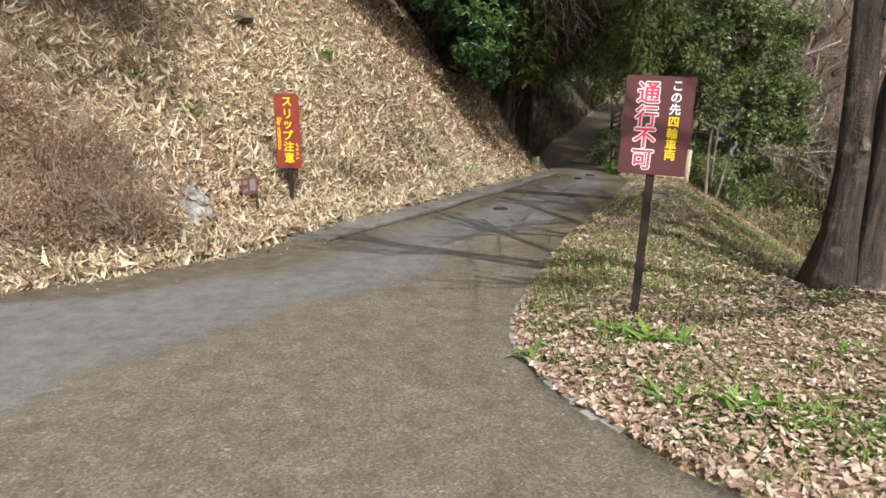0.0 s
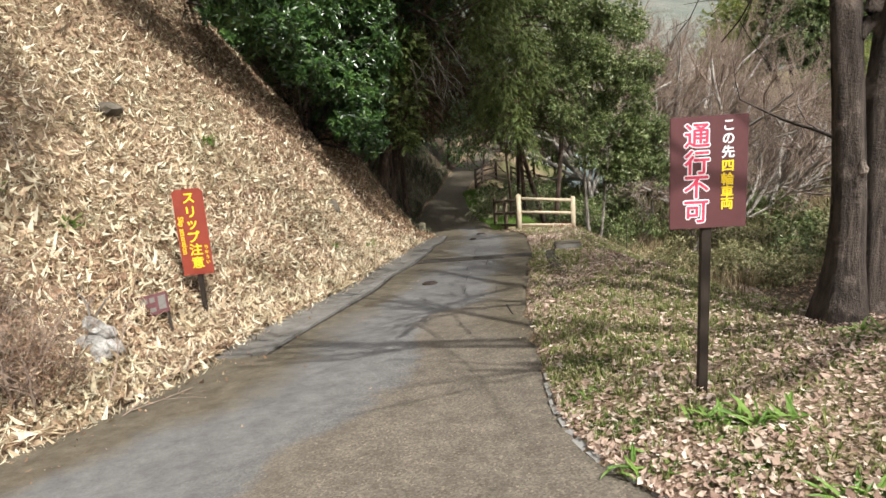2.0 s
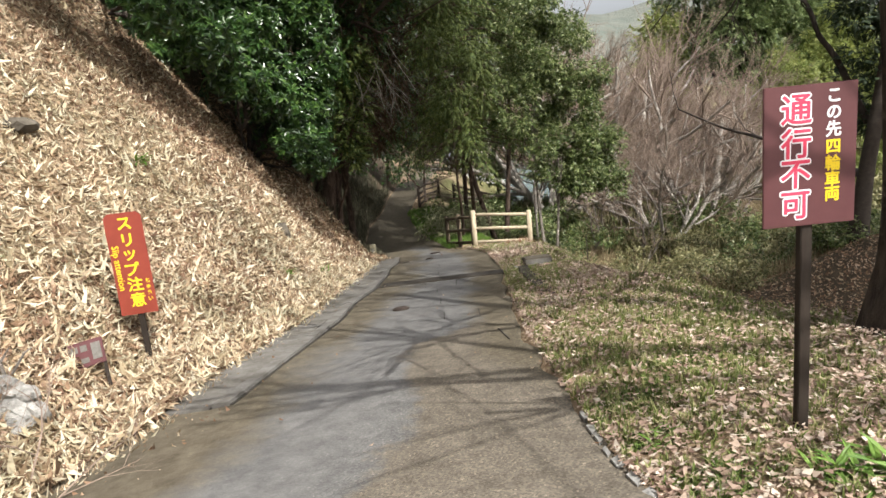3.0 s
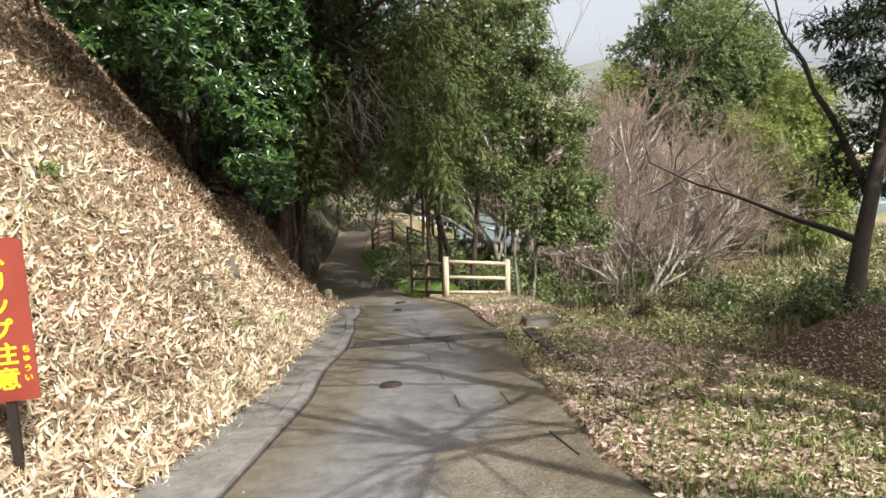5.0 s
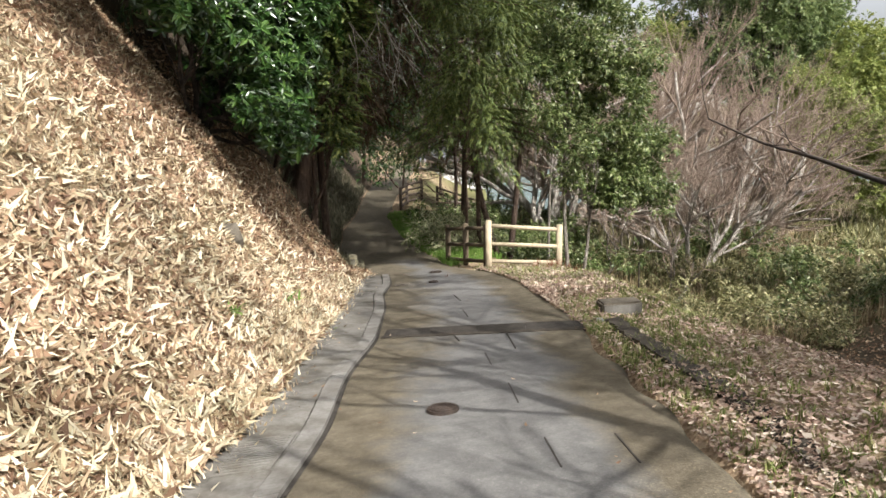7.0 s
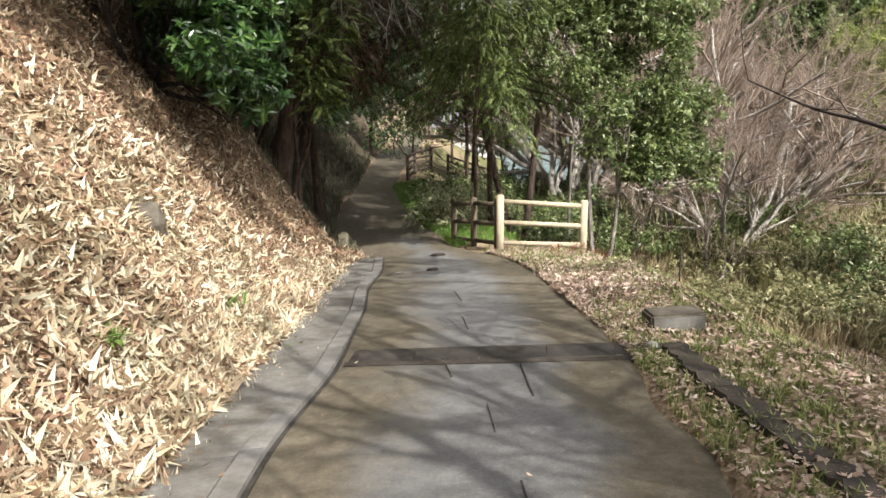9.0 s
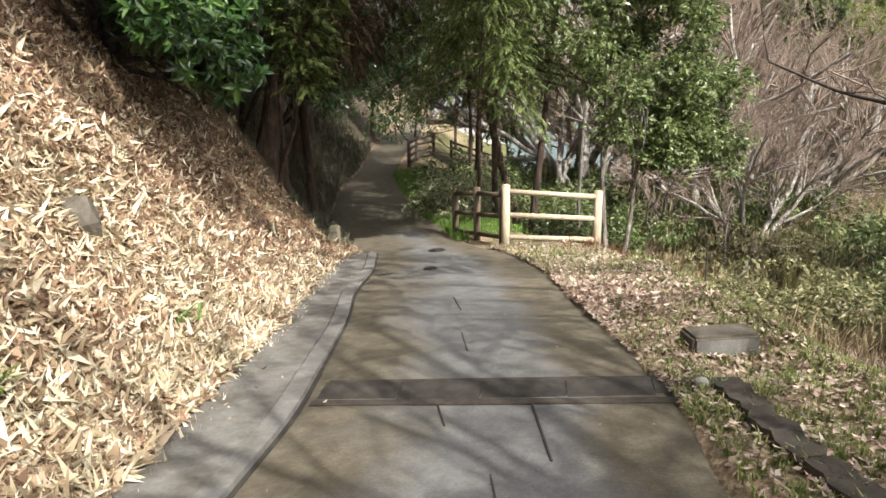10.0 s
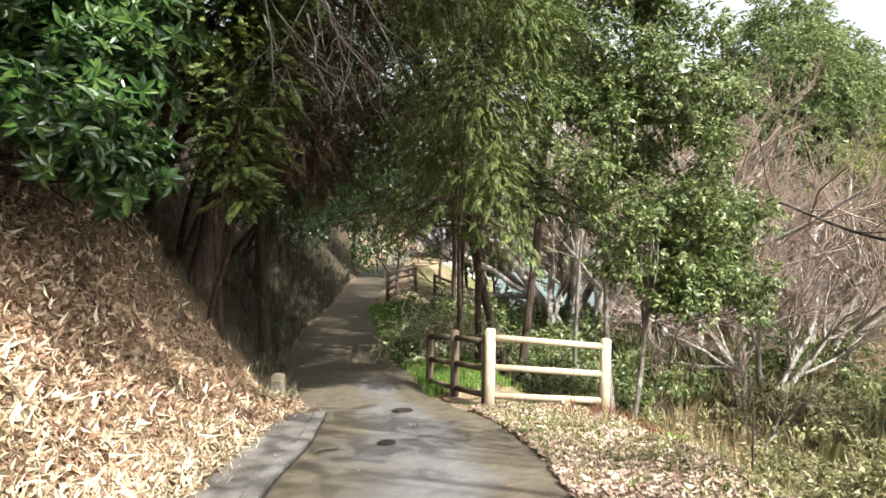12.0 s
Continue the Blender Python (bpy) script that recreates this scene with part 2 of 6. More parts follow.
# greyer, darker bush brown: the bank shade is mixed into the leaf colour
M_BUSH_SHADE = leaf_mat("shaded_dead_bush", [(0, (0.075, 0.05, 0.04)), (0.6, (0.16, 0.115, 0.09)), (1, (0.28, 0.21, 0.165))], 0.85, 0.15)
# dry grass again, with the cedar shade put into its colour
M_DRY_SHADE = leaf_mat("shade_darkened_grass", [(0, (0.06, 0.055, 0.035)), (0.6, (0.14, 0.13, 0.085)), (1, (0.27, 0.25, 0.17))], 0.8, 0.2)
M_RED_GRASS = leaf_mat("reddish_dead_grass", [(0, (0.16, 0.06, 0.035)), (1, (0.36, 0.17, 0.10))], 0.8, 0.2)
M_HILL = plain_mat("far_wooded_hill", (0.10, 0.12, 0.10), (0.19, 0.185, 0.16), 0.05, 1.0, 0.8, dist=4.0)
M_WALL = plain_mat("pale_house_wall", (0.55, 0.54, 0.52), (0.68, 0.67, 0.65), 1.5, 0.9, 0.1)
M_ROOF = plain_mat("grey_tile_roof", (0.13, 0.13, 0.14), (0.22, 0.22, 0.24), 3, 0.7, 0.3)
M_GLASS_DARK = plain_mat("dark_window", (0.03, 0.035, 0.04), (0.06, 0.065, 0.07), 2, 0.15, 0.0)

# ---------------------------------------------------------------- mesh helpers
RNG = np.random.default_rng(7)


def mesh_np(name, verts, faces, mats, attrs=None, smooth=False):
    """A mesh from arrays; faces is one array (n, k)."""
    me = bpy.data.meshes.new(name)
    verts = np.asarray(verts, np.float32)
    faces = np.asarray(faces, np.int32)
    k = faces.shape[1]
    me.vertices.add(len(verts))
    me.vertices.foreach_set("co", verts.ravel())
    me.loops.add(faces.size)
    me.loops.foreach_set("vertex_index", faces.ravel())
    me.polygons.add(len(faces))
    me.polygons.foreach_set("loop_start", np.arange(0, faces.size, k, dtype=np.int32))
    me.polygons.foreach_set("loop_total", np.full(len(faces), k, np.int32))
    me.polygons.foreach_set("use_smooth", np.full(len(faces), smooth, bool))
    me.update(calc_edges=True)
    for m in (mats if isinstance(mats, (list, tuple)) else [mats]):
        me.materials.append(m)
    for key, val in (attrs or {}).items():
        a = me.attributes.new(key, "FLOAT", "POINT")
        a.data.foreach_set("value", np.asarray(val, np.float32).ravel())
    return me


def part(name, bm, material, parent, label=""):
    me = bpy.data.meshes.new(name)
    bmesh.ops.recalc_face_normals(bm, faces=bm.faces)
    bm.to_mesh(me)
    bm.free()
    me.materials.append(material)
    ob = new(name, me)
    ob.parent = parent
    return tagged(ob, label)


def part_np(name, verts, faces, material, parent, label="", smooth=False):
    ob = new(name, mesh_np(name, verts, faces, material, smooth=smooth))
    ob.parent = parent
    return tagged(ob, label)


def empty(name, x, y, z, rz=0.0, **tags):
    ob = new(name)
    ob.matrix_basis = pose(x, y, z, 0, 0, rz)
    ob.empty_display_size = 0.2
    return tagged(ob, **tags)


def box(bm, x0, x1, y0, y1, z0, z1, bevel=0.0):
    r = bmesh.ops.create_cube(bm, size=1.0)
    for v in r["verts"]:
        v.co = Vector(((x0 + x1) / 2 + v.co.x * (x1 - x0), (y0 + y1) / 2 + v.co.y * (y1 - y0), (z0 + z1) / 2 + v.co.z * (z1 - z0)))
    if bevel:
        es = {e for v in r["verts"] for e in v.link_edges}
        bmesh.ops.bevel(bm, geom=list(es), offset=bevel, segments=2, affect="EDGES", clamp_overlap=True)
    return r["verts"]


def tube_arrays(paths, sides=6):
    """Tapered tubes: paths is a list of (points, radii)."""
    V, Fc, base = [], [], 0
    ang = np.linspace(0, 2 * np.pi, sides, endpoint=False)
    for pts, rad in paths:
        pts = np.asarray(pts, float)
        n = len(pts)
        tang = np.gradient(pts, axis=0)
        tang /= np.linalg.norm(tang, axis=1)[:, None] + 1e-9
        ref = np.where(np.abs(tang[:, 2:3]) > 0.9, np.array([[1.0, 0, 0]]), np.array([[0, 0, 1.0]]))
        u = np.cross(tang, ref)
        u /= np.linalg.norm(u, axis=1)[:, None] + 1e-9
        w = np.cross(tang, u)
        ring = pts[:, None, :] + np.asarray(rad)[:, None, None] * (np.cos(ang)[None, :, None] * u[:, None, :] + np.sin(ang)[None, :, None] * w[:, None, :])
        V.append(ring.reshape(-1, 3))
        i = np.arange(n - 1)[:, None] * sides
        j = np.arange(sides)[None, :]
        jn = (j + 1) % sides
        f = np.stack([i + j, i + jn, i + sides + jn, i + sides + j], -1).reshape(-1, 4) + base
        Fc.append(f)
        base += n * sides
    return np.concatenate(V), np.concatenate(Fc)


def rotations(n, tilt, yaw=None, rng=RNG):
    """Random turns about z, then a tilt of up to that many radians from upright."""
    a = rng.uniform(0, 2 * np.pi, n) if yaw is None else yaw
    b = rng.normal(0, 1, n) * tilt
    c = rng.uniform(0, 2 * np.pi, n)
    ca, sa, cb, sb, cc, sc = np.cos(a), np.sin(a), np.cos(b), np.sin(b), np.cos(c), np.sin(c)
    z, o = np.zeros(n), np.ones(n)
    A = np.stack([np.stack([ca, -sa, z], -1), np.stack([sa, ca, z], -1), np.stack([z, z, o], -1)], 1)
    B = np.stack([np.stack([o, z, z], -1), np.stack([z, cb, -sb], -1), np.stack([z, sb, cb], -1)], 1)
    C = np.stack([np.stack([cc, -sc, z], -1), np.stack([sc, cc, z], -1), np.stack([z, z, o], -1)], 1)
    return A @ B @ C


def scatter(template, pos, rot, size):
    """Copies of a small template (verts, faces) merged into arrays."""
    tv, tf = template
    pos, size = np.asarray(pos), np.asarray(size)
    v = np.einsum("nij,kj->nki", rot, tv) * size[:, None, None] + pos[:, None, :]
    f = tf[None] + (np.arange(len(pos)) * len(tv))[:, None, None]
    return v.reshape(-1, 3), f.reshape(-1, tf.shape[1])


def join(*pairs):
    V, Fc, base = [], [], 0
    for v, f in pairs:
        V.append(v)
        Fc.append(f + base)
        base += len(v)
    return np.concatenate(V), np.concatenate(Fc)


def leaf_t(length=1.0, width=0.4, fold=0.12, droop=0.15):
    """A folded leaf along +x: six points, four triangles."""
    v = np.array([[0, 0, 0], [0.35, width / 2, fold], [0.75, width * 0.36, fold * 0.6 - droop * 0.5], [1, 0, -droop], [0.75, -width * 0.36, fold * 0.6 - droop * 0.5], [0.35, -width / 2, fold], [0.5, 0, -droop * 0.1]], float)
    v[:, 0] *= length
    f = np.array([[0, 6, 1], [1, 6, 2], [2, 6, 3], [3, 6, 4], [4, 6, 5], [5, 6, 0]])
    return v, f


def chip_t(width=0.3, curl=0.2):
    """A dry strip of leaf, curled, with pointed ends."""
    v = np.array([[-0.5, 0, curl * 0.6], [0.1, width * 0.5, 0.02], [-0.12, -width * 0.5, 0.05], [0.5, 0.05, curl]], float)
    f = np.array([[0, 2, 1], [1, 2, 3]])
    return v, f


def rosette_t(n, length, width, rise, rng):
    """Leaves spread round the end of a twig."""
    out = []
    base = leaf_t(length, width)
    for i in range(n):
        a = 2 * np.pi * i / n + rng.uniform(-0.3, 0.3)
        t = rng.uniform(-0.2, 1.0) * rise
        R = np.array(Euler((0, -t, a)).to_matrix())
        out.append((base[0] @ R.T * rng.uniform(0.7, 1.1), base[1]))
    return join(*out)


def spray_t(n, rng, length=1.0, droop=0.5, leaf=0.3, width=0.12):
    """A flat drooping spray with side leaves, along +x."""
    out = []
    base = (np.array([[0, 0, 0], [0.5, 0.5, 0.04], [1, 0, -0.08], [0.5, -0.5, 0.04]]) * np.array([leaf, width * leaf * 3, leaf]), np.array([[0, 3, 1], [1, 3, 2]]))
    for i in range(n):
        t = (i + 0.5) / n
        side = 1 if i % 2 else -1
        a = side * rng.uniform(0.35, 0.95) * (1 - 0.6 * t)
        R = np.array(Euler((rng.uniform(-0.4, 0.4), droop * t * 1.2 + rng.uniform(-0.1, 0.25), a)).to_matrix())
        p = np.array([t * length * (1 - 0.25 * droop * t), 0, -droop * 0.5 * length * t * t])
        out.append((base[0] @ R.T * (1.1 - 0.5 * t) + p, base[1]))
    return join(*out)


def tuft_t(n, rng, width=0.03, lean=0.5):
    """A tuft of blades, one metre high."""
    out = []
    for i in range(n):
        a = rng.uniform(0, 2 * np.pi)
        l = rng.uniform(0.1, 1.0) * lean
        h = rng.uniform(0.5, 1.0)
        d = np.array([np.cos(a), np.sin(a), 0])
        s = np.array([-np.sin(a), np.cos(a), 0]) * width
        o = np.array([*rng.normal(0, 0.07, 2), 0])
        m_ = o + d * l * 0.35 * h + np.array([0, 0, h * 0.6])
        tip = o + d * l * h + np.array([0, 0, h * (1 - 0.3 * l)])
        out.append((np.array([o - s, o + s, m_ + s * 0.8, m_ - s * 0.8, tip]), np.array([[0, 1, 2], [0, 2, 3], [3, 2, 4]])))
    return join(*out)


def grow(start, heading, length, radius, depth, rng, bend=0.25, up=0.1, kids=(3, 5), ratio=0.62, paths=None, steps=6, spread=0.8):
    """Bare branches: a list of (points, radii), thick to thin."""
    if paths is None:
        paths = []
    pts = [np.array(start, float)]
    d = np.array(heading, float)
    d /= np.linalg.norm(d)
    for i in range(steps):
        d = d + rng.normal(0, bend, 3) * 0.5 + np.array([0, 0, up])
        d /= np.linalg.norm(d)
        pts.append(pts[-1] + d * length / steps)
    rad = np.linspace(radius, radius * (0.55 if depth else 0.25), steps + 1)
    paths.append((pts, rad, depth))
    if depth > 0:
        for k in range(rng.integers(kids[0], kids[1] + 1)):
            t = rng.uniform(0.35, 1.0)
            i = min(steps, int(t * steps))
            side = rng.normal(0, 1, 3)
            nd = d + side / np.linalg.norm(side) * spread
            grow(pts[i], nd, length * ratio * rng.uniform(0.7, 1.15), rad[i] * 0.62, depth - 1, rng, bend, up, kids, ratio, paths, max(3, steps - 1), spread)
    return paths


# ---------------------------------------------------------------- the lie of the land
YS = np.arange(-60, 140, 0.1)


def curve(ys, vs, soft=1.0):
    n = max(1, int(soft / 0.1)) | 1
    raw = np.interp(YS, ys, vs)
    pad = np.concatenate([np.full(n, raw[0]), raw, np.full(n, raw[-1])])
    for _ in range(2):
        pad = np.convolve(pad, np.ones(n) / n, "same")
    vals = pad[n:-n]
    return lambda y: np.interp(y, YS, vals)


road_z = curve([-60, -10, 0, 4, 9, 12.7, 17, 20, 24, 30, 40, 60, 140], [4, 0.8, -0.03, -0.48, -1.12, -1.64, -2.35, -2.85, -3.3, -3.7, -4.0, -4.3, -5], 1.0)
road_left = curve([-60, -10, 2, 4, 4.87, 5.4, 6, 7, 8.4, 9, 10.7, 11.5, 13.1, 13.8, 15.8, 18.2, 19.4, 20.1, 24.6, 29.7, 34.2, 39.8, 60, 140],
                  [-60, -22, -9, -5.2, -3.5, -2.85, -2.4, -1.87, -1.33, -1.0, -0.2, 0.08, 0.65, 0.9, 1.55, 2.3, 2.85, 3.05, 3.4, 4.67, 6.3, 8.0, 15, 45], 0.6)
road_right = curve([-60, -10, 0, 2, 2.31, 2.81, 3.47, 4.28, 5.44, 7.5, 9.14, 10.9, 11.7, 13.2, 14.24, 15.7, 17.3, 17.8, 19.6, 22, 26.75, 32.4, 38.8, 60, 140],
                   [40, 14, 3.6, 1.5, 1.15, 0.81, 0.5, 0.46, 0.77, 1.4, 2.0, 2.65, 3.0, 3.5, 3.83, 4.35, 4.68, 4.74, 4.72, 5.16, 5.9, 7.1, 9.4, 18, 50], 0.4)
gutter_line = curve([0, 5.8, 7, 8.94, 10, 11.25, 12.4, 14.5, 16, 17.4, 18.9, 30], [-4.5, -2.05, -1.35, -0.42, 0.08, 0.5, 1.06, 1.77, 2.17, 2.72, 3.13, 6], 0.6)


def wave(x, y, seed, scale):
    """Smooth uneven noise in about -1..1."""
    r = np.random.default_rng(seed)
    out = 0
    for i in range(7):
        a = r.uniform(0, 2 * np.pi)
        f = scale * r.uniform(0.6, 1.9)
        out = out + np.sin((x * np.cos(a) + y * np.sin(a)) * f + r.uniform(0, 6.28)) / 3.2
    return out


def sides(x, y):
    """Distances out from the road's two edges."""
    gl = (road_left(y + 0.2) - road_left(y - 0.2)) / 0.4
    gr = (road_right(y + 0.2) - road_right(y - 0.2)) / 0.4
    return (road_left(y) - x) / np.sqrt(1 + gl * gl), (x - road_right(y)) / np.sqrt(1 + gr * gr)


def height(x, y):
    x, y = np.asarray(x, float), np.asarray(y, float)
    zr = road_z(y)
    d, e = sides(x, y)
    steep = np.interp(y, [0, 7, 12, 16, 40], [0.95, 1.15, 1.4, 1.5, 1.3])
    up = 0.5 * np.clip(d, 0, 0.5) + steep * np.clip(d - 0.5, 0, 6.5) + 0.75 * np.clip(d - 7, 0, 30) + 0.1 * np.clip(d - 37, 0, 200)
    left = zr + up + np.clip(d, 0, 1) * (0.10 * wave(x, y, 3, 1.6) + 0.05 * wave(x, y, 4, 5.0)) + 0.03
    e0 = np.interp(y, [-20, 3, 5, 6.5, 8, 10, 11.5, 14, 20, 30], [9, 3.8, 2.6, 1.85, 1.7, 1.3, 1.15, 1.1, 1.2, 1.4])
    lip = np.interp(y, [0, 3, 5, 9, 12, 40], [0.10, 0.14, 0.10, 0.05, 0.03, 0.03]) * np.clip(e / 0.5, 0, 1)
    fall = 0.62 * np.clip(e - e0, 0, 3.0) + 0.22 * np.clip(e - e0 - 3.0, 0, 5)
    right = zr + lip - fall
    right = np.maximum(right, -5.0 + 0.0 * x) + np.clip(e, 0, 1) * (0.05 * wave(x, y, 5, 1.4) + 0.02 * wave(x, y, 6, 5.0))
    # river beyond the terrace and the fields past it
    k = y - 0.04 * (x - 12) - 36
    river = np.clip(k / 6, 0, 1) * np.clip((e - 3) / 5, 0, 1)
    right = right * (1 - river) + -7.6 * river
    far = np.clip((k - 45) / 12, 0, 1) * np.clip((e - 3) / 5, 0, 1)
    right = right * (1 - far) + (-4.2) * far
    right = right - 0.2 * np.exp(-((x - 3.85) / 0.45) ** 2 - ((y - 12.0) / 0.35) ** 2)
    right = right + 1.8 * np.exp(-((x - 14.6) / 3.0) ** 2 - ((y - 14.3) / 2.3) ** 2)
    z = np.where(d > 0, left, np.where(e > 0, right, zr - 0.07))
    return z


def on_ground(x, y):
    return float(height(np.array([x]), np.array([y]))[0])


def grid_mesh(name, xs, ys, zf, mats, attrs=None, smooth=True):
    X, Y = np.meshgrid(xs, ys)
    Z = zf(X, Y)
    V = np.stack([X, Y, Z], -1).reshape(-1, 3)
    nx, ny = len(xs), len(ys)
    i = np.arange(ny - 1)[:, None] * nx + np.arange(nx - 1)[None]
    f = np.stack([i, i + 1, i + nx + 1, i + nx], -1).reshape(-1, 4)
    at = {k: fn(X, Y) for k, fn in (attrs or {}).items()}
    return mesh_np(name, V, f, mats, at, smooth)


def grassy(x, y):
    d, e = sides(x, y)
    g = np.clip((e - 0.3) / 1.0, 0, 1) * np.clip(0.5 + 0.5 * wave(x, y, 11, 0.9) + np.clip((y - 8) / 8, 0, 0.4), 0, 1)
    far = np.clip((e - 8) / 4, 0, 1) * (0.3 + 0.2 * wave(x, y, 12, 0.3))
    return np.maximum(g, far)


def shaded_duff(x, y):
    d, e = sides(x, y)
    # mask follows the tree-shade edge across the bank, then the shaded hollow
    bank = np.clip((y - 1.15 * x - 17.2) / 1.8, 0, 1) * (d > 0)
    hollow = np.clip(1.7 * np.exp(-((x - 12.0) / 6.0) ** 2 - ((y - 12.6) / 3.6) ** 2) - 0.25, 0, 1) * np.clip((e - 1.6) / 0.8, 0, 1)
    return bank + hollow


gx = np.concatenate([-np.geomspace(14, 1500, 26)[::-1], np.arange(-13.7, -4, 0.3), np.arange(-4, 9, 0.1), np.arange(9, 24, 0.4), np.geomspace(24, 1500, 34)])
gy = np.concatenate([-np.geomspace(8, 400, 16)[::-1], np.arange(-7.6, 1, 0.4), np.arange(1, 24, 0.14), np.arange(24, 48, 0.5), np.geomspace(48, 2500, 36)])
tagged(new("ground", grid_mesh("ground", gx, gy, height, M_GROUND, {"grass": grassy, "shade_duff": shaded_duff})), "leaf-strewn earth bank, verge and river terrace", "ground", kind="structure")

# road: a strip between its two edges, with its own thickness
ry = np.concatenate([np.arange(-40, 0, 1.0), np.arange(0, 26, 0.12), np.arange(26, 62, 0.5)])
ru = np.linspace(0, 1, 41)
RU, RY = np.meshgrid(ru, ry)
left_edge = np.maximum(road_left(RY), -30)
RX = left_edge + (road_right(RY) - left_edge) * RU
dl = RX - left_edge
dr = road_right(RY) - RX
RX = RX + np.where((RU == 0) | (RU == 1), 0.05 * wave(RX, RY, 21, 6.0), 0)
RZ = road_z(RY) + 0.006 * wave(RX, RY, 22, 2.5)
old_line = np.interp(RY, [0, 3.06, 3.94, 4.72, 5.42, 7.79, 9.5], [-4.0, -2.0, -1.52, -1.08, -0.56, 0.45, 2.2])
a_old = np.clip(0.5 + (RX - old_line) * 1.2, 0, 1) * np.clip((9.0 - RY) / 1.0, 0, 1)
a_moss = np.maximum(np.clip(1.15 - dl / np.interp(RY, [4, 6, 7, 9, 12, 18, 30], [1.5, 1.45, 1.5, 1.6, 1.8, 1.7, 0.6]), 0, 1) * (RY > 2), np.clip(1.0 - dr / np.interp(RY, [5, 8, 12, 18, 30], [0.35, 0.9, 1.0, 0.9, 0.4]), 0, 1) * np.clip((RY - 5) / 2, 0, 1))
a_moss = np.maximum(a_moss, 0.75 * np.clip((RY - 20.5) / 2, 0, 1))
nu = len(ru)
top = np.stack([RX, RY, RZ], -1).reshape(-1, 3)
i = np.arange(len(ry) - 1)[:, None] * nu + np.arange(nu - 1)[None]
rf = np.stack([i, i + 1, i + nu + 1, i + nu], -1).reshape(-1, 4)
low = top - np.array([0, 0, 0.12])
n0 = len(top)
le = np.arange(len(ry) - 1) * nu
re = le + nu - 1
skirt = np.concatenate([np.stack([le, le + nu, le + nu + n0, le + n0], -1), np.stack([re + nu, re, re + n0, re + nu + n0], -1)])
road_me = mesh_np("road", np.concatenate([top, low]), np.concatenate([rf, skirt]), M_ROAD, {"old": np.tile(a_old.ravel(), 2), "moss": np.tile(a_moss.ravel(), 2)}, True)
tagged(new("road", road_me), "narrow patched asphalt lane with mossy brown edges", "road", kind="structure")

# water
wv = np.array([[4, 30, -6.3], [900, 30, -6.3], [900, 400, -6.3], [4, 140, -6.3]], float)
tagged(new("water", mesh_np("water", wv, [[0, 1, 2, 3]], M_WATER)), "shallow rippling river below the terrace", "river", kind="structure")
# ---------------------------------------------------------------- gutter, kerb, drain


def ribbon(rows):
    """A solid strip: rows of (left x, left y, right x, right y, top z, bottom z)."""
    V, Fc = [], []
    for lx, ly, rx_, ry_, zt, zb in rows:
        V += [(lx, ly, zt), (rx_, ry_, zt), (rx_, ry_, zb), (lx, ly, zb)]
    for a in range(len(rows) - 1):
        b = a * 4
        for k in range(4):
            k2 = (k + 1) % 4
            Fc.append((b + k, b + k2, b + 4 + k2, b + 4 + k))
    n = len(V)
    Fc += [(3, 2, 1, 0), (n - 4, n - 3, n - 2, n - 1)]
    return np.array(V, float), np.array(Fc)


gutter = tagged(new("gutter"), "pale concrete roadside gutter with a narrow kerb strip", "gutter", kind="structure")
for k in range(6):
    y0 = 7.2 + k * 2.0
    ys = np.linspace(y0 + 0.003, y0 + 1.995, 12)
    gl = gutter_line(ys)
    outer = np.minimum(road_left(ys) - 0.12, gl - 0.4)
    z = road_z(ys)
    lift = 0.002 * ((k * 7) % 5 - 2)
    v, f = ribbon([(a, y + 0.1, g - 0.168, y, zz + 0.022 + lift, zz - 0.05) for a, g, y, zz in zip(outer, gl, ys, z)])
    part_np("gutter_slab", v, f, M_GUTTER, gutter)
    v, f = ribbon([(g - 0.148, y, g - 0.014, y, zz + 0.040 + lift, zz - 0.05) for g, y, zz in zip(gl, ys, z)])
    part_np("kerb_strip", v, f, M_STRIP, gutter)
    for off, wd in ((-0.158, 0.02), (0.0, 0.028)):
        v, f = ribbon([(g + off - wd / 2, y, g + off + wd / 2, y, zz + 0.009, zz - 0.05) for g, y, zz in zip(gl, ys, z)])
        part_np("dark_joint", v, f, M_COVER, gutter)

grate = tagged(new("gutter_grate"), "dull grey ribbed grating over the gutter", "grating", kind="structure")
for k in range(14):
    y = 9.55 + k * 0.035
    g = float(gutter_line(y))
    zz = float(road_z(y))
    v, f = ribbon([(g - 0.50, y + 0.03, g - 0.50, y + 0.048, zz + 0.034, zz - 0.02), (g - 0.20, y, g - 0.20, y + 0.018, zz + 0.034, zz - 0.02)])
    part_np("bar", v, f, M_GUTTER, grate)
for off in (-0.51, -0.19):
    ys = np.linspace(9.53, 10.05, 6)
    v, f = ribbon([(g + off - 0.012, y, g + off + 0.012, y, zz + 0.036, zz - 0.02) for g, y, zz in zip(gutter_line(ys), ys, road_z(ys))])
    part_np("side_rail", v, f, M_GUTTER, grate)

r1 = np.random.default_rng(4)
kerb = tagged(new("kerb"), "low dark mossy concrete kerb along the verge", "kerb", kind="structure")
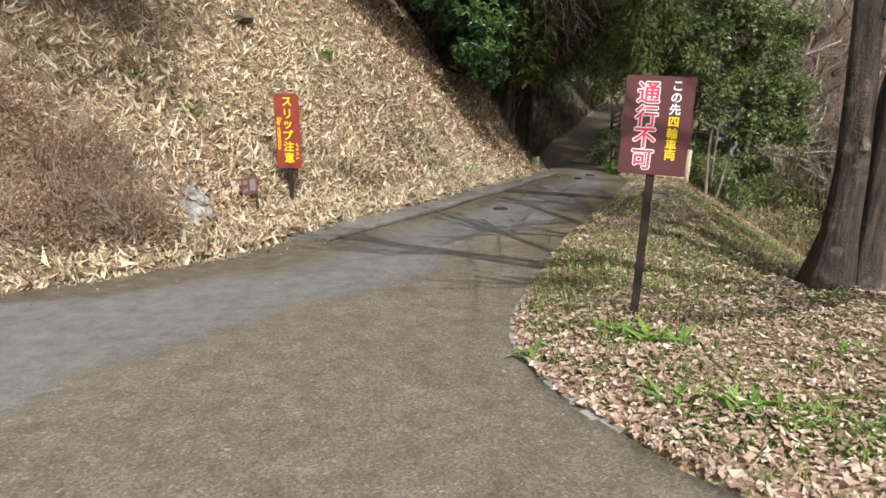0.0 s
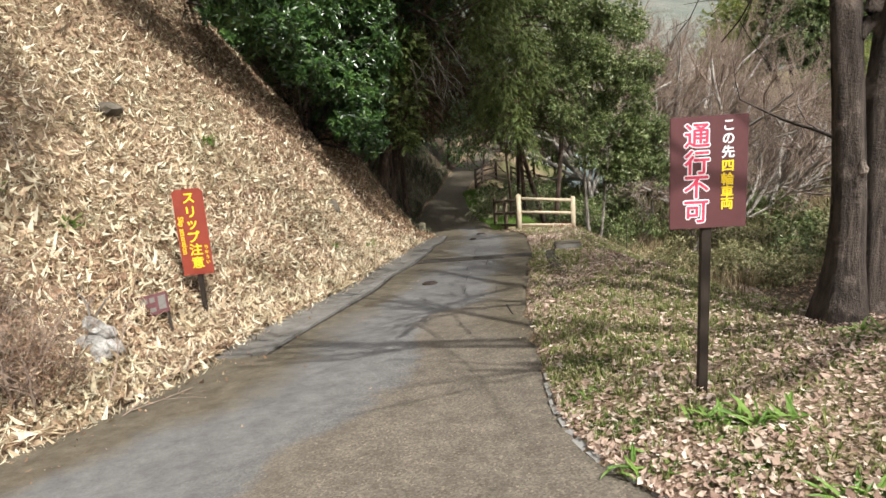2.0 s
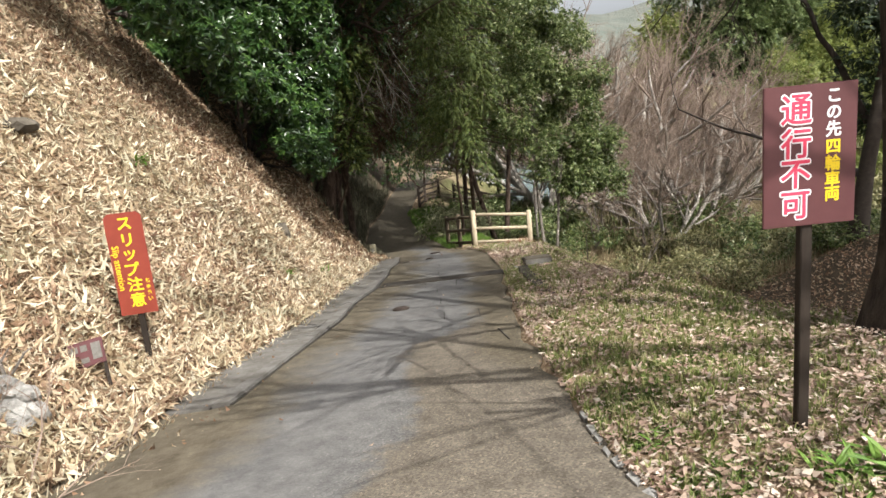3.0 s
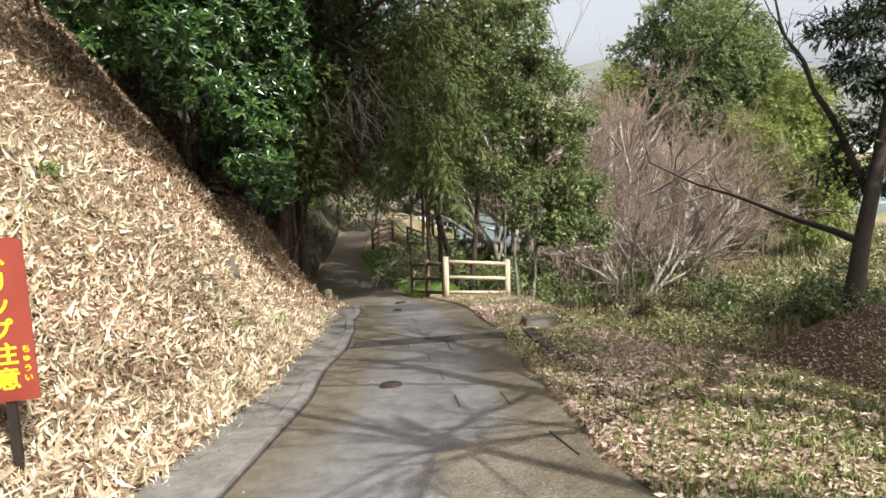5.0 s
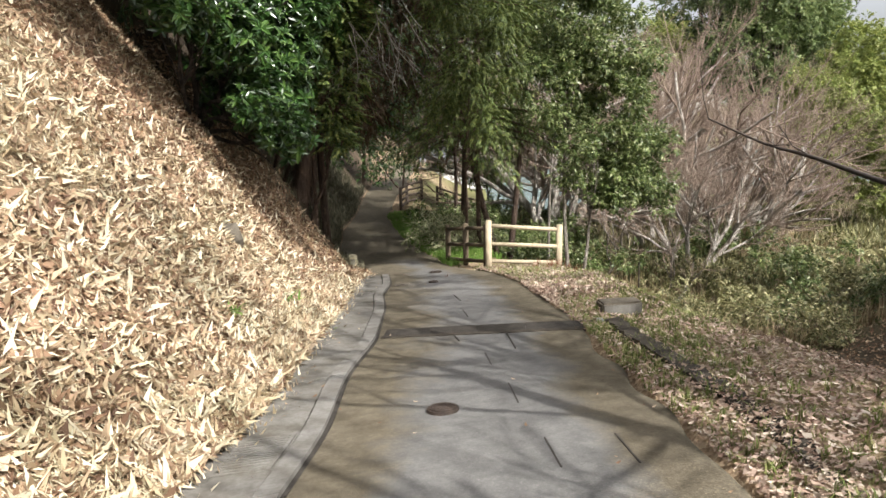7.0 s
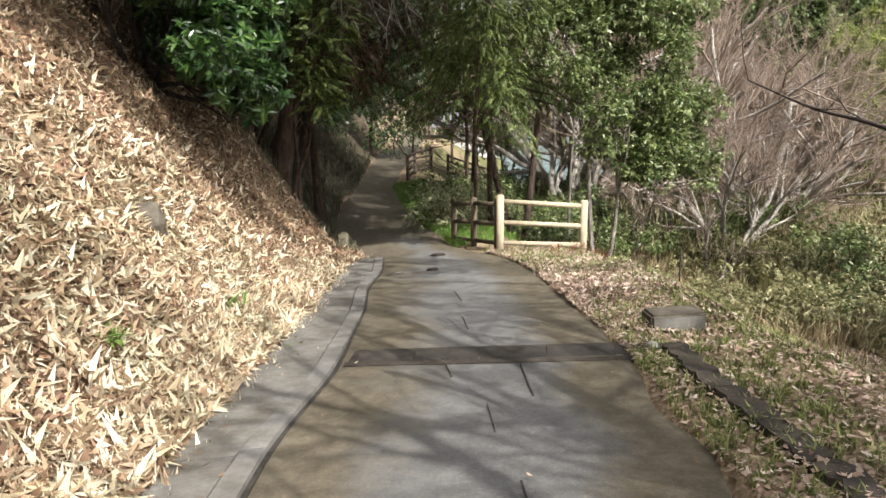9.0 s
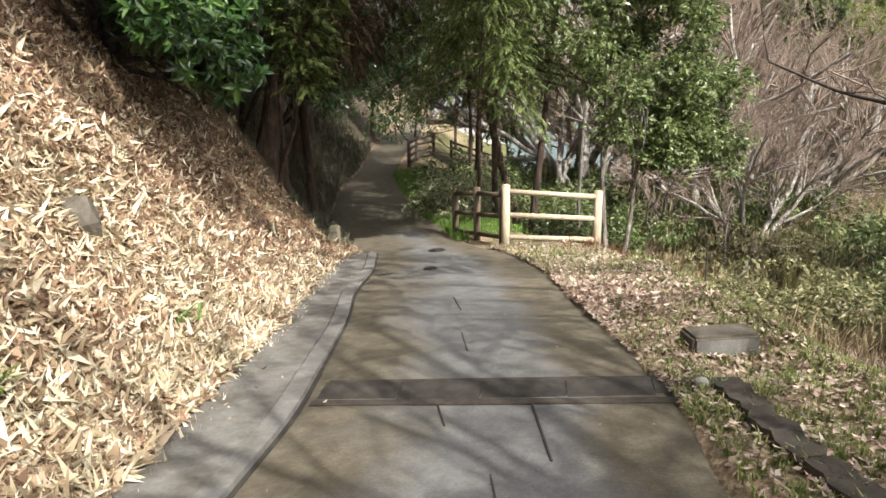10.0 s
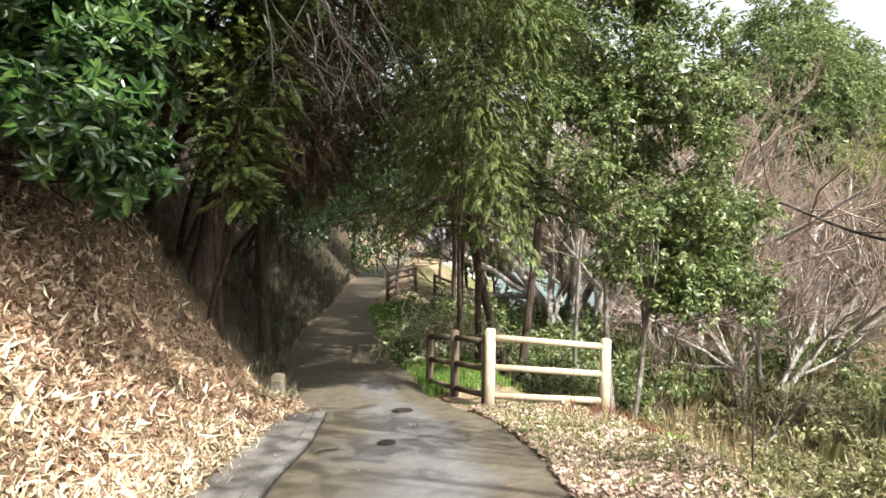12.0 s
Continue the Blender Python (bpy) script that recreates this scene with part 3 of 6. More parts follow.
for k in range(7):
    y0 = 5.35 + k * 0.9
    ys = np.linspace(y0 + 0.01, y0 + 0.885, 16)
    xk = road_right(ys) + np.interp(ys, [5, 7, 9, 11.6], [0.34, 0.28, 0.38, 0.26]) + r1.normal(0, 0.010, 16)
    zt = height(xk, ys) + np.interp(ys, [5, 8, 10, 12], [0.012, 0.02, 0.065, 0.095]) + r1.normal(0, 0.005, 16)
    wk = 0.13 + r1.normal(0, 0.014, 16)
    v, f = ribbon([(a, y, a + w_, y - 0.04, zz, zz - 0.3) for a, y, zz, w_ in zip(xk, ys, zt, wk)])
    v[0::4, 2] -= 0.012 + 0.012 * r1.random(16)
    part_np("kerb_stone", v, f, M_KERB, kerb)

rim = tagged(new("road_rim"), "chipped pale concrete rim at the lane edge", "kerb", kind="structure")
r2 = np.random.default_rng(5)
for k in range(16):
    y0 = 2.75 + k * 0.16 + r2.uniform(-0.03, 0.03)
    ys = np.linspace(y0, y0 + r2.uniform(0.05, 0.13), 3)
    xk = road_right(ys) - 0.01 + r2.uniform(-0.02, 0.03)
    zt = road_z(ys) + r2.uniform(0.006, 0.02)
    wd = r2.uniform(0.015, 0.055)
    v, f = ribbon([(a - 0.01, y, a + wd, y + 0.02, zz, zz - 0.1) for a, y, zz in zip(xk, ys, zt)])
    part_np("rim_piece", v, f, M_CONC, rim)


def strip_on_road(name, ax, ay, bx, by, width, lift, mat, parent, n=8, thick=0.05, gap=0.0):
    t = np.linspace(gap, 1 - gap, n)
    px, py = ax + (bx - ax) * t, ay + (by - ay) * t
    nx, ny = -(by - ay), bx - ax
    q = math.hypot(nx, ny)
    nx, ny = nx / q * width / 2, ny / q * width / 2
    rows = []
    for x, y in zip(px, py):
        zl = float(road_z(y))
        rows.append((x + nx, y + ny, x - nx, y - ny, zl + lift, zl - thick))
    v, f = ribbon(rows)
    return part_np(name, v, f, mat, parent)


drain = tagged(new("cross_drain"), "dark slab-covered drain set across the lane", "drain", kind="structure")
DA, DB = (1.24, 12.72), (3.42, 11.6)
for k in range(5):
    t0, t1 = k / 5, (k + 1) / 5
    strip_on_road("drain_slab", DA[0] + (DB[0] - DA[0]) * t0, DA[1] + (DB[1] - DA[1]) * t0, DA[0] + (DB[0] - DA[0]) * t1, DA[1] + (DB[1] - DA[1]) * t1, 0.26, 0.009 + 0.002 * (k % 2), M_COVER, drain, 5, gap=0.005)
for s_ in (-0.175, 0.175):
    strip_on_road("drain_edge", DA[0] + s_ * 0.46, DA[1] + s_ * 0.89, DB[0] + s_ * 0.46 - 0.35, DB[1] + s_ * 0.89 + 0.18, 0.06, 0.011, M_KERB, drain, 8)

cracks = tagged(new("road_cracks"), "narrow dark open joints in the grey paving", "road joint", kind="structure")
for ax, ay, bx, by in ((1.55, 6.9, 1.62, 7.5), (1.42, 8.7, 1.55, 9.1), (1.35, 9.9, 1.5, 10.35), (1.62, 10.9, 1.75, 11.3), (1.05, 8.85, 1.18, 9.25), (2.05, 11.3, 2.3, 12.0), (1.75, 11.9, 1.85, 12.35), (2.35, 13.1, 2.5, 13.6), (2.8, 14.4, 2.95, 15.0), (1.2, 7.4, 1.3, 7.9)):
    strip_on_road("joint", ax, ay, bx, by, 0.010, 0.007, M_COVER, cracks, 3, 0.01)


scrape = tagged(new("road_scrape"), "pale worn scrape on the grey lane patch", "road mark", kind="structure")
strip_on_road("scrape", -2.12, 3.04, -1.97, 3.14, 0.02, 0.0065, M_STRIP, scrape, 3, 0.01)


def manhole(x, y, r):
    """Round iron lid in a ring, tilted with the lane."""
    slope = float(road_z(y + 0.3) - road_z(y - 0.3)) / 0.6
    ob = empty("manhole_cover", x, y, float(road_z(y)) + 0.004, label="round rusty iron cover set in the asphalt lane", category="manhole", group="lane covers")
    ob.rotation_euler = (math.atan(slope), 0, 0)
    bm = bmesh.new()
    bmesh.ops.create_cone(bm, cap_ends=True, segments=28, radius1=r, radius2=r * 0.985, depth=0.03)
    part("ring", bm, M_IRON, ob)
    bm = bmesh.new()
    bmesh.ops.create_cone(bm, cap_ends=True, segments=28, radius1=r * 0.86, radius2=r * 0.84, depth=0.045)
    part("lid", bm, M_IRON, ob)
    bm = bmesh.new()
    for a in range(-2, 3):
        w = math.sqrt(max(0.01, 0.6 - (a * 0.3) ** 2)) * r * 0.9
        box(bm, -w, w, a * r * 0.27 - 0.008, a * r * 0.27 + 0.008, 0.02, 0.027)
    part("rib", bm, M_IRON, ob)


manhole(0.86, 10.03, 0.108)
manhole(3.36, 16.98, 0.09)
manhole(4.06, 18.75, 0.13)


def rock_mesh(seed, sx, sy, sz, sub=2, rough=0.25):
    bm = bmesh.new()
    bmesh.ops.create_icosphere(bm, subdivisions=sub, radius=1.0)
    for v in bm.verts:
        n = noise.noise(v.co * 1.3 + Vector((seed * 7.1, seed, 0))) * rough + noise.noise(v.co * 3.1 + Vector((0, seed * 3.3, 1))) * rough * 0.5
        v.co = Vector((v.co.x * sx, v.co.y * sy, v.co.z * sz)) * (1 + n)
        m_ = max(abs(v.co.x) / sx, abs(v.co.y) / sy, abs(v.co.z) / sz)
        v.co /= max(1.0, m_ * 1.08)
    return bm


# concrete block beside the drain
blk = empty("concrete_block", 3.9, 12.29, -1.51, -12, label="weathered concrete block half sunk in the leafy verge", category="block")
bm = bmesh.new()
box(bm, -0.24, 0.24, -0.02, 0.2, -0.45, 0.0, 0.02)
part("body", bm, M_CONC_DARK, blk)
bm = bmesh.new()
box(bm, -0.222, 0.222, -0.026, -0.022, -0.34, -0.022, 0.002)
part("front_face", bm, M_GUTTER, blk, "paler worn concrete face")

# small marker stone at the foot of the bank
mk = empty("marker_stone", 2.75, 20.35, on_ground(2.75, 20.35), -18, label="short pale square marker stone at the bank foot", category="marker")
bm = bmesh.new()
box(bm, -0.085, 0.085, -0.085, 0.085, -0.2, 0.26, 0.02)
part("shaft", bm, M_MARKER, mk)
bm = bmesh.new()
box(bm, -0.05, 0.05, -0.091, -0.087, 0.05, 0.18, 0.004)
part("face_panel", bm, M_GUTTER, mk)

# stones with pale twigs beside the dead bush
pile = empty("rock_pile", -2.58, 6.78, on_ground(-2.58, 6.78), label="small pile of pale grey rocks in dry leaves", category="rocks")
for k, (x, y, z, a, b, c) in enumerate(((0, 0, 0.07, 0.15, 0.12, 0.13), (0.0, 0.05, 0.24, 0.10, 0.09, 0.08), (0.15, -0.03, 0.06, 0.11, 0.08, 0.07), (-0.12, 0.05, 0.08, 0.09, 0.08, 0.1), (0.06, -0.1, 0.02, 0.1, 0.07, 0.07), (0.09, 0.04, 0.17, 0.08, 0.07, 0.09), (-0.07, -0.06, 0.15, 0.06, 0.06, 0.07))):
    ob = part("stone", rock_mesh(k + 2, a, b, c, 2, 0.7), M_STONE, pile)
    ob.location = (x, y, z - 0.05)
    ob.rotation_euler = (0.4 * k, 0.7 * k, 1.1 * k)
v, f = tube_arrays([([(-0.02, 0.1, 0.2), (-0.03, 0.1, 0.36), (-0.06, 0.12, 0.44), (-0.1, 0.12, 0.48)], [0.014, 0.012, 0.009, 0.005]), ([(-0.03, 0.1, 0.36), (0.04, 0.1, 0.45)], [0.01, 0.005]), ([(0.05, 0, 0.3), (0.14, 0.02, 0.42), (0.18, 0.04, 0.44)], [0.01, 0.008, 0.004])], 5)
part_np("twig", v, f, M_BARK_PALE, pile, "bleached twig")
loose = empty("loose_stone", -2.95, 5.25, on_ground(-2.95, 5.25), label="smooth tan stone lying in the leaf litter", category="stone")
part("stone", rock_mesh(9, 0.12, 0.09, 0.07), M_CONC, loose)
white = empty("pale_stone", 3.22, 11.72, on_ground(3.22, 11.72) + 0.05, label="small white stone on the drain end", category="stone")
part("stone", rock_mesh(12, 0.045, 0.035, 0.03), M_CONC, white)
dug = empty("grey_boulder", -3.0, 10.3, on_ground(-3.0, 10.3), label="flat grey boulder sunk in the leafy bank", category="rock")
part("stone", rock_mesh(15, 0.24, 0.2, 0.1), M_CONC_DARK, dug)
dug2 = empty("mossy_boulder", -0.15, 14.1, on_ground(-0.15, 14.1), label="dull mossy boulder in the leafy bank", category="rock")
part("stone", rock_mesh(17, 0.16, 0.14, 0.2), M_CONC_DARK, dug2)
stick = empty("dropped_stick", 2.78, 16.95, float(road_z(16.95)) + 0.02, 10, label="short pale stick lying on the lane", category="stick")
v, f = tube_arrays([([(-0.13, 0, 0), (-0.04, 0.012, 0.012), (0.06, 0.0, 0.0), (0.14, 0.02, 0.006)], [0.008, 0.011, 0.01, 0.006])], 6)
part_np("stem", v, f, M_BARK_PALE, stick)

# ---------------------------------------------------------------- signs


def glyphs(name, text, size, places, mat, parent, y, bold=0.0, turn=0.0, sx=1.0):
    """Each character of text at its place on the board, as raised flat letters."""
    for ch, (x, z) in zip(text, places):
        cu = bpy.data.curves.new(name, "FONT")
        cu.body = ch
        cu.size = size
        cu.align_x, cu.align_y = "CENTER", "CENTER"
        cu.extrude = 0.0008
        cu.resolution_u = 3
        tmp = new(name, cu)
        me = bpy.data.meshes.new_from_object(tmp.evaluated_get(bpy.context.evaluated_depsgraph_get()))
        bpy.data.objects.remove(tmp)
        bpy.data.curves.remove(cu)
        # centre the glyph on its own outline
        if len(me.vertices):
            co = np.zeros(len(me.vertices) * 3)
            me.vertices.foreach_get("co", co)
            co = co.reshape(-1, 3)
            if len(text) > 0 and turn == 0:
                co[:, :2] -= (co[:, :2].max(0) + co[:, :2].min(0)) / 2
            co[:, 0] *= sx
            me.vertices.foreach_set("co", co.ravel())
        # widen the strokes: the glyph laid over itself, shifted all round
        tri = bmesh.new()
        tri.from_mesh(me)
        base_ = tri.copy()
        bpy.data.meshes.remove(me)
        me = bpy.data.meshes.new(name)
        if bold:
            for q in range(12):
                ring = base_.copy()
                bmesh.ops.translate(ring, verts=ring.verts, vec=(bold * math.cos(q * math.pi / 6), bold * math.sin(q * math.pi / 6), -0.00006 * (q + 1)))
                ring.to_mesh(me)
                tri.from_mesh(me)
                ring.free()
        tri.to_mesh(me)
        tri.free()
        base_.free()
        me.materials.clear()
        me.materials.append(mat)
        ob = new(name, me)
        ob.parent = parent
        ob.matrix_basis = pose(x, y, z, 90, 0, 0) @ pose(0, 0, 0, 0, 0, turn)


def no_entry_sign():
    s = empty("no_entry_sign", 1.28, 4.19, -0.36, -16.5, label="dark brown sign with pink and yellow lettering on a post", category="sign")
    W, Z0, Z1 = 0.40, 0.95, 1.545
    bm = bmesh.new()
    box(bm, -W / 2, W / 2, -0.012, 0.0, Z0, Z1, 0.003)
    board = part("board", bm, M_SIGN_BROWN, s)
    bm = bmesh.new()
    box(bm, -0.026, 0.026, 0.002, 0.046, -0.3, Z1 - 0.06, 0.004)
    part("post", bm, M_POST, s, "square dark brown post")
    for zb in (Z0 + 0.1, Z1 - 0.14):
        bm = bmesh.new()
        box(bm, -W / 2 + 0.03, W / 2 - 0.03, 0.0015, 0.012, zb, zb + 0.04, 0.002)
        part("back_rail", bm, M_POST, s)
    H = Z1 - Z0
    big = [(-W / 2 + W * 0.345, Z1 - H * q) for q in (0.165, 0.40, 0.622, 0.845)]
    glyphs("letter_outline", "通行不可", 0.135, big, M_WHITE, board, -0.0138, 0.0088)
    glyphs("letter", "通行不可", 0.135, big, M_PINK, board, -0.0155, 0.0022)
    small = [(-W / 2 + W * 0.745, Z1 - H * q) for q in (0.09, 0.205, 0.32, 0.445, 0.56, 0.675, 0.785)]
    glyphs("white_letter", "この先", 0.068, small[:3], M_WHITE, board, -0.0135, 0.0018)
    glyphs("yellow_letter", "四輪車両", 0.068, small[3:], M_YELLOW, board, -0.0135, 0.0018)


def slip_sign():
    s = empty("slip_sign", -1.9, 8.27, -0.70, -4, label="narrow red-brown caution sign with yellow lettering on a short post", category="sign")
    W, Z0, Z1 = 0.30, 0.395, 1.29
    bm = bmesh.new()
    c = 0.035
    pts = [(-W / 2, Z0), (W / 2, Z0), (W / 2, Z1 - c), (W / 2 - c, Z1), (-W / 2 + c, Z1), (-W / 2, Z1 - c)]
    fr = [bm.verts.new((x, -0.012, z)) for x, z in pts]
    bk = [bm.verts.new((x, 0.0, z)) for x, z in pts]
    bm.faces.new(fr)
    bm.faces.new(bk[::-1])
    for a in range(6):
        bm.faces.new((fr[a], bk[a], bk[(a + 1) % 6], fr[(a + 1) % 6]))
    board = part("board", bm, M_SIGN_RED, s)
    bm = bmesh.new()
    box(bm, -0.024, 0.024, 0.002, 0.045, -0.35, Z1 - 0.1, 0.004)
    part("post", bm, M_POST, s, "square dark brown post")
    H = Z1 - Z0
    big = [(-W / 2 + W * 0.52, Z1 - H * q) for q in (0.105, 0.265, 0.415, 0.55, 0.70, 0.855)]
    glyphs("letter", "スリップ注意", 0.13, big, M_YELLOW, board, -0.0135, 0.003)
    ruby = [(-W / 2 + W * 0.86, Z1 - H * q) for q in (0.68, 0.74, 0.80, 0.86)]
    glyphs("small_letter", "ちゅうい", 0.045, ruby, M_YELLOW, board, -0.0135, 0.0008)
    glyphs("side_text", ["Slip attention"], 0.078, [(-W / 2 + W * 0.16, Z1 - H * 0.53)], M_YELLOW, board, -0.0135, 0.0008, -90, 0.95)


def low_sign():
    s = empty("low_sign", -2.25, 7.5, on_ground(-2.25, 7.5), -8, label="small low brown plate with pale marks on two stakes", category="sign")
    s.rotation_euler = (radians(-24), radians(-10), radians(-8))
    bm = bmesh.new()
    box(bm, -0.16, 0.16, -0.008, 0.0, 0.1, 0.3, 0.002)
    plate = part("plate", bm, M_SIGN_BROWN, s)
    for x in (-0.15, 0.14):
        bm = bmesh.new()
        box(bm, x - 0.012, x + 0.012, 0.001, 0.02, -0.2, 0.29, 0.002)
        part("stake", bm, M_POST, s)
    for x0, x1, z0, z1 in ((-0.12, -0.03, 0.22, 0.27), (-0.01, 0.04, 0.22, 0.27), (-0.12, -0.04, 0.13, 0.17), (-0.02, 0.04, 0.13, 0.17), (0.07, 0.14, 0.14, 0.27)):
        bm = bmesh.new()
        box(bm, x0, x1, -0.011, -0.0085, z0, z1)
        part("pale_mark", bm, M_GUTTER, plate)


no_entry_sign()
slip_sign()
low_sign()

# ---------------------------------------------------------------- fences


def log(a, b, r, mat, name, parent, sides_=14, cap=True):
    """A round log from a to b with bevelled ends."""
    a, b = Vector(a), Vector(b)
    bm = bmesh.new()
    L = (b - a).length
    bmesh.ops.create_cone(bm, cap_ends=True, segments=sides_, radius1=r, radius2=r * 0.97, depth=L)
    if cap:
        es = [e for e in bm.edges if all(abs(abs(v.co.z) - L / 2) < 1e-4 for v in e.verts)]
        bmesh.ops.bevel(bm, geom=es, offset=r * 0.18, segments=2, affect="EDGES")
    bm.transform(Matrix.Translation((a + b) / 2) @ (b - a).to_track_quat("Z", "Y").to_matrix().to_4x4())
    for f in bm.faces:
        f.smooth = len(f.verts) == 4
    return part(name, bm, mat, parent)


def log_fence(name, posts, tops, r, rail_r, rails, mat, label, group=""):
    x0, y0, z0 = posts[0]
    f = empty(name, x0, y0, z0, label=label, category="fence", group=group)
    o = Vector((x0, y0, z0))
    for (x, y, z), h in zip(posts, tops):
        base = Vector((x, y, z)) - o
        log(base - Vector((0, 0, 0.4)), base + Vector((0, 0, h)), r, mat, "post", f)
    for a in range(len(posts) - 1):
        p, q = Vector(posts[a]) - o, Vector(posts[a + 1]) - o
        for t in rails:
            u, w = p + Vector((0, 0, t * tops[a])), q + Vector((0, 0, t * tops[a + 1]))
            dv = (w - u).normalized() * r * 0.8
            log(u + dv, w - dv, rail_r, mat, "rail", f, 12, False)
    return f


log_fence("log_fence", [(6.45, 17.95, -2.72), (5.05, 18.33, -2.64)], [0.99, 1.05], 0.068, 0.042, (0.90, 0.55, 0.21), M_FENCE, "pale weathered log fence with two posts and three rails")
log_fence("side_fence", [(5.05, 20.55, -3.03), (5.03, 19.45, -2.84), (5.06, 18.46, -2.66)], [1.0, 1.02, 0.98], 0.062, 0.04, (0.90, 0.55, 0.21), M_FENCE_SIDE, "dark brown log fence running along the lane edge")
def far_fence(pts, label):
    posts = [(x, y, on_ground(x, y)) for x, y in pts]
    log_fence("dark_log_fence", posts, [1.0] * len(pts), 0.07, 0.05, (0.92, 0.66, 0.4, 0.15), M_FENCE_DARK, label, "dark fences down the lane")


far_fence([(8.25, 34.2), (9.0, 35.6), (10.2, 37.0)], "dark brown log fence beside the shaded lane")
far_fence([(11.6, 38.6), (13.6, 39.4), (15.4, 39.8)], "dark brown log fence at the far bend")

# ---------------------------------------------------------------- trees


def trunk_part(paths, mat, parent, sides_=10, name="trunk"):
    v, f = tube_arrays([(p, r) for p, r, *_ in paths], sides_)
    return part_np(name, v, f, mat, parent, smooth=True)


def flared(points, radii, seed, sides_=30, flute=0.22):
    """A trunk with a fluted, spreading foot."""
    v, f = tube_arrays([(points, radii)], sides_)
    v = v.reshape(len(points), sides_, 3)
    r = np.random.default_rng(seed)
    ph = r.uniform(0, 6.28, 4)
    ang = np.linspace(0, 2 * np.pi, sides_, endpoint=False)
    for i_, p in enumerate(points):
        amp = flute * (1.0 if i_ == 0 else 0.75 if i_ == 1 else 0.5 if i_ == 2 else 0.32)
        k = 1 + amp * (np.sin(5 * ang + ph[0] + 0.15 * i_) + 0.6 * np.sin(3 * ang + ph[1] + i_ * 0.2) + 0.5 * np.sin(9 * ang + ph[2]))
        v[i_] = np.array(p) + (v[i_] - np.array(p)) * k[:, None]
    return v.reshape(-1, 3), f


def smooth_path(pts, radii, n=16):
    pts, radii = np.array(pts, float), np.array(radii, float)
    t = np.linspace(0, len(pts) - 1, n)
    k = np.arange(len(pts))
    P = np.stack([np.interp(t, k, pts[:, c]) for c in range(3)], -1)
    P[1:-1] = (P[:-2] + 2 * P[1:-1] + P[2:]) / 4
    return [tuple(p) for p in P], np.interp(t, k, radii)


def verge_tree():
    """Two old leafless trunks rising from one foot, with a wide bare crown."""
    bx, by = 3.2, 5.2
    bz = on_ground(bx, by)
    t = empty("bare_tree", bx, by, bz, label="old leafless tree with two fluted grey-brown trunks on the verge", category="tree")
    rng = np.random.default_rng(31)
    pA, rA = smooth_path([(-0.1, -0.02, -0.25), (-0.095, -0.02, 0.05), (-0.08, -0.03, 0.5), (-0.1, -0.04, 1.0), (-0.19, -0.05, 1.8), (-0.24, -0.03, 2.4), (-0.28, 0.0, 3.0), (-0.42, 0.3, 4.2), (-0.42, 0.7, 5.8)], [0.25, 0.2, 0.125, 0.108, 0.098, 0.096, 0.09, 0.075, 0.055], 26)
    v, f = flared(pA, rA, 1)
    part_np("trunk", v, f, M_BARK, t, smooth=True)
    pB, rB = smooth_path([(0.2, -0.02, -0.25), (0.198, -0.02, 0.05), (0.16, -0.02, 0.6), (0.135, -0.02, 1.15), (0.16, -0.01, 1.6), (0.285, 0.02, 2.25), (0.28, 0.06, 3.0), (0.33, 0.08, 4.4), (0.73, 0.38, 6.0)], [0.16, 0.125, 0.095, 0.098, 0.125, 0.13, 0.115, 0.09, 0.065], 26)
    v, f = flared(pB, rB, 2)
    part_np("trunk", v, f, M_BARK, t, smooth=True)
    pC, rC = smooth_path([(0.25, 0.0, -0.2), (0.282, 0.0, 0.15), (0.377, 0.02, 0.85), (0.465, 0.04, 1.45), (0.59, 0.06, 2.0), (0.78, 0.1, 2.5), (0.99, 0.18, 3.1), (1.53, 0.58, 4.2)], [0.14, 0.115, 0.12, 0.125, 0.13, 0.115, 0.10, 0.06], 26)
    v, f = flared(pC, rC, 3)
    part_np("trunk", v, f, M_BARK_PEEL, t, "pale peeling leaning trunk", smooth=True)
    # short fork that rejoins, a broken stub and healed scars
    v, f = tube_arrays([smooth_path([(-0.16, -0.08, 2.1), (-0.07, -0.1, 2.25), (-0.04, -0.1, 2.45), (-0.1, -0.09, 2.7), (-0.22, -0.06, 2.85)], [0.05, 0.058, 0.056, 0.052, 0.045], 12)], 10)
    part_np("fork", v, f, M_BARK, t, smooth=True)
    v, f = tube_arrays([smooth_path([(0.52, -0.02, 1.02), (0.64, -0.06, 1.02), (0.74, -0.08, 1.06), (0.82, -0.09, 1.1)], [0.07, 0.055, 0.06, 0.03], 9)], 9)
    part_np("stub", v, f, M_BARK_PEEL, t, "pale broken branch stub", smooth=True)
    for x, y, z, s_ in ((0.44, -0.02, 2.72, 0.075), (0.42, -0.05, 2.5, 0.05), (-0.1, -0.14, 1.2, 0.05)):
        ob = part("knot", rock_mesh(int(z * 10), s_, s_ * 0.8, s_ * 1.4, 2, 0.5), M_BARK_PEEL, t, "pale healed branch scar")
        ob.location = (x, y, z)
    limbs = []
    for p, r_, h in ((pA, rA, 5), (pB, rB, 6), (pC, rC, 5)):
        for j in range(18, len(p), 1):
            for _ in range(1):
                a = rng.uniform(0, 2 * np.pi)
                grow(p[j], (math.cos(a), math.sin(a) + 0.25, rng.uniform(0.3, 0.9)), rng.uniform(2.2, 3.6), r_[j] * 0.42, 4, rng, 0.3, 0.05, (3, 4), 0.62, limbs, 6, 0.7)
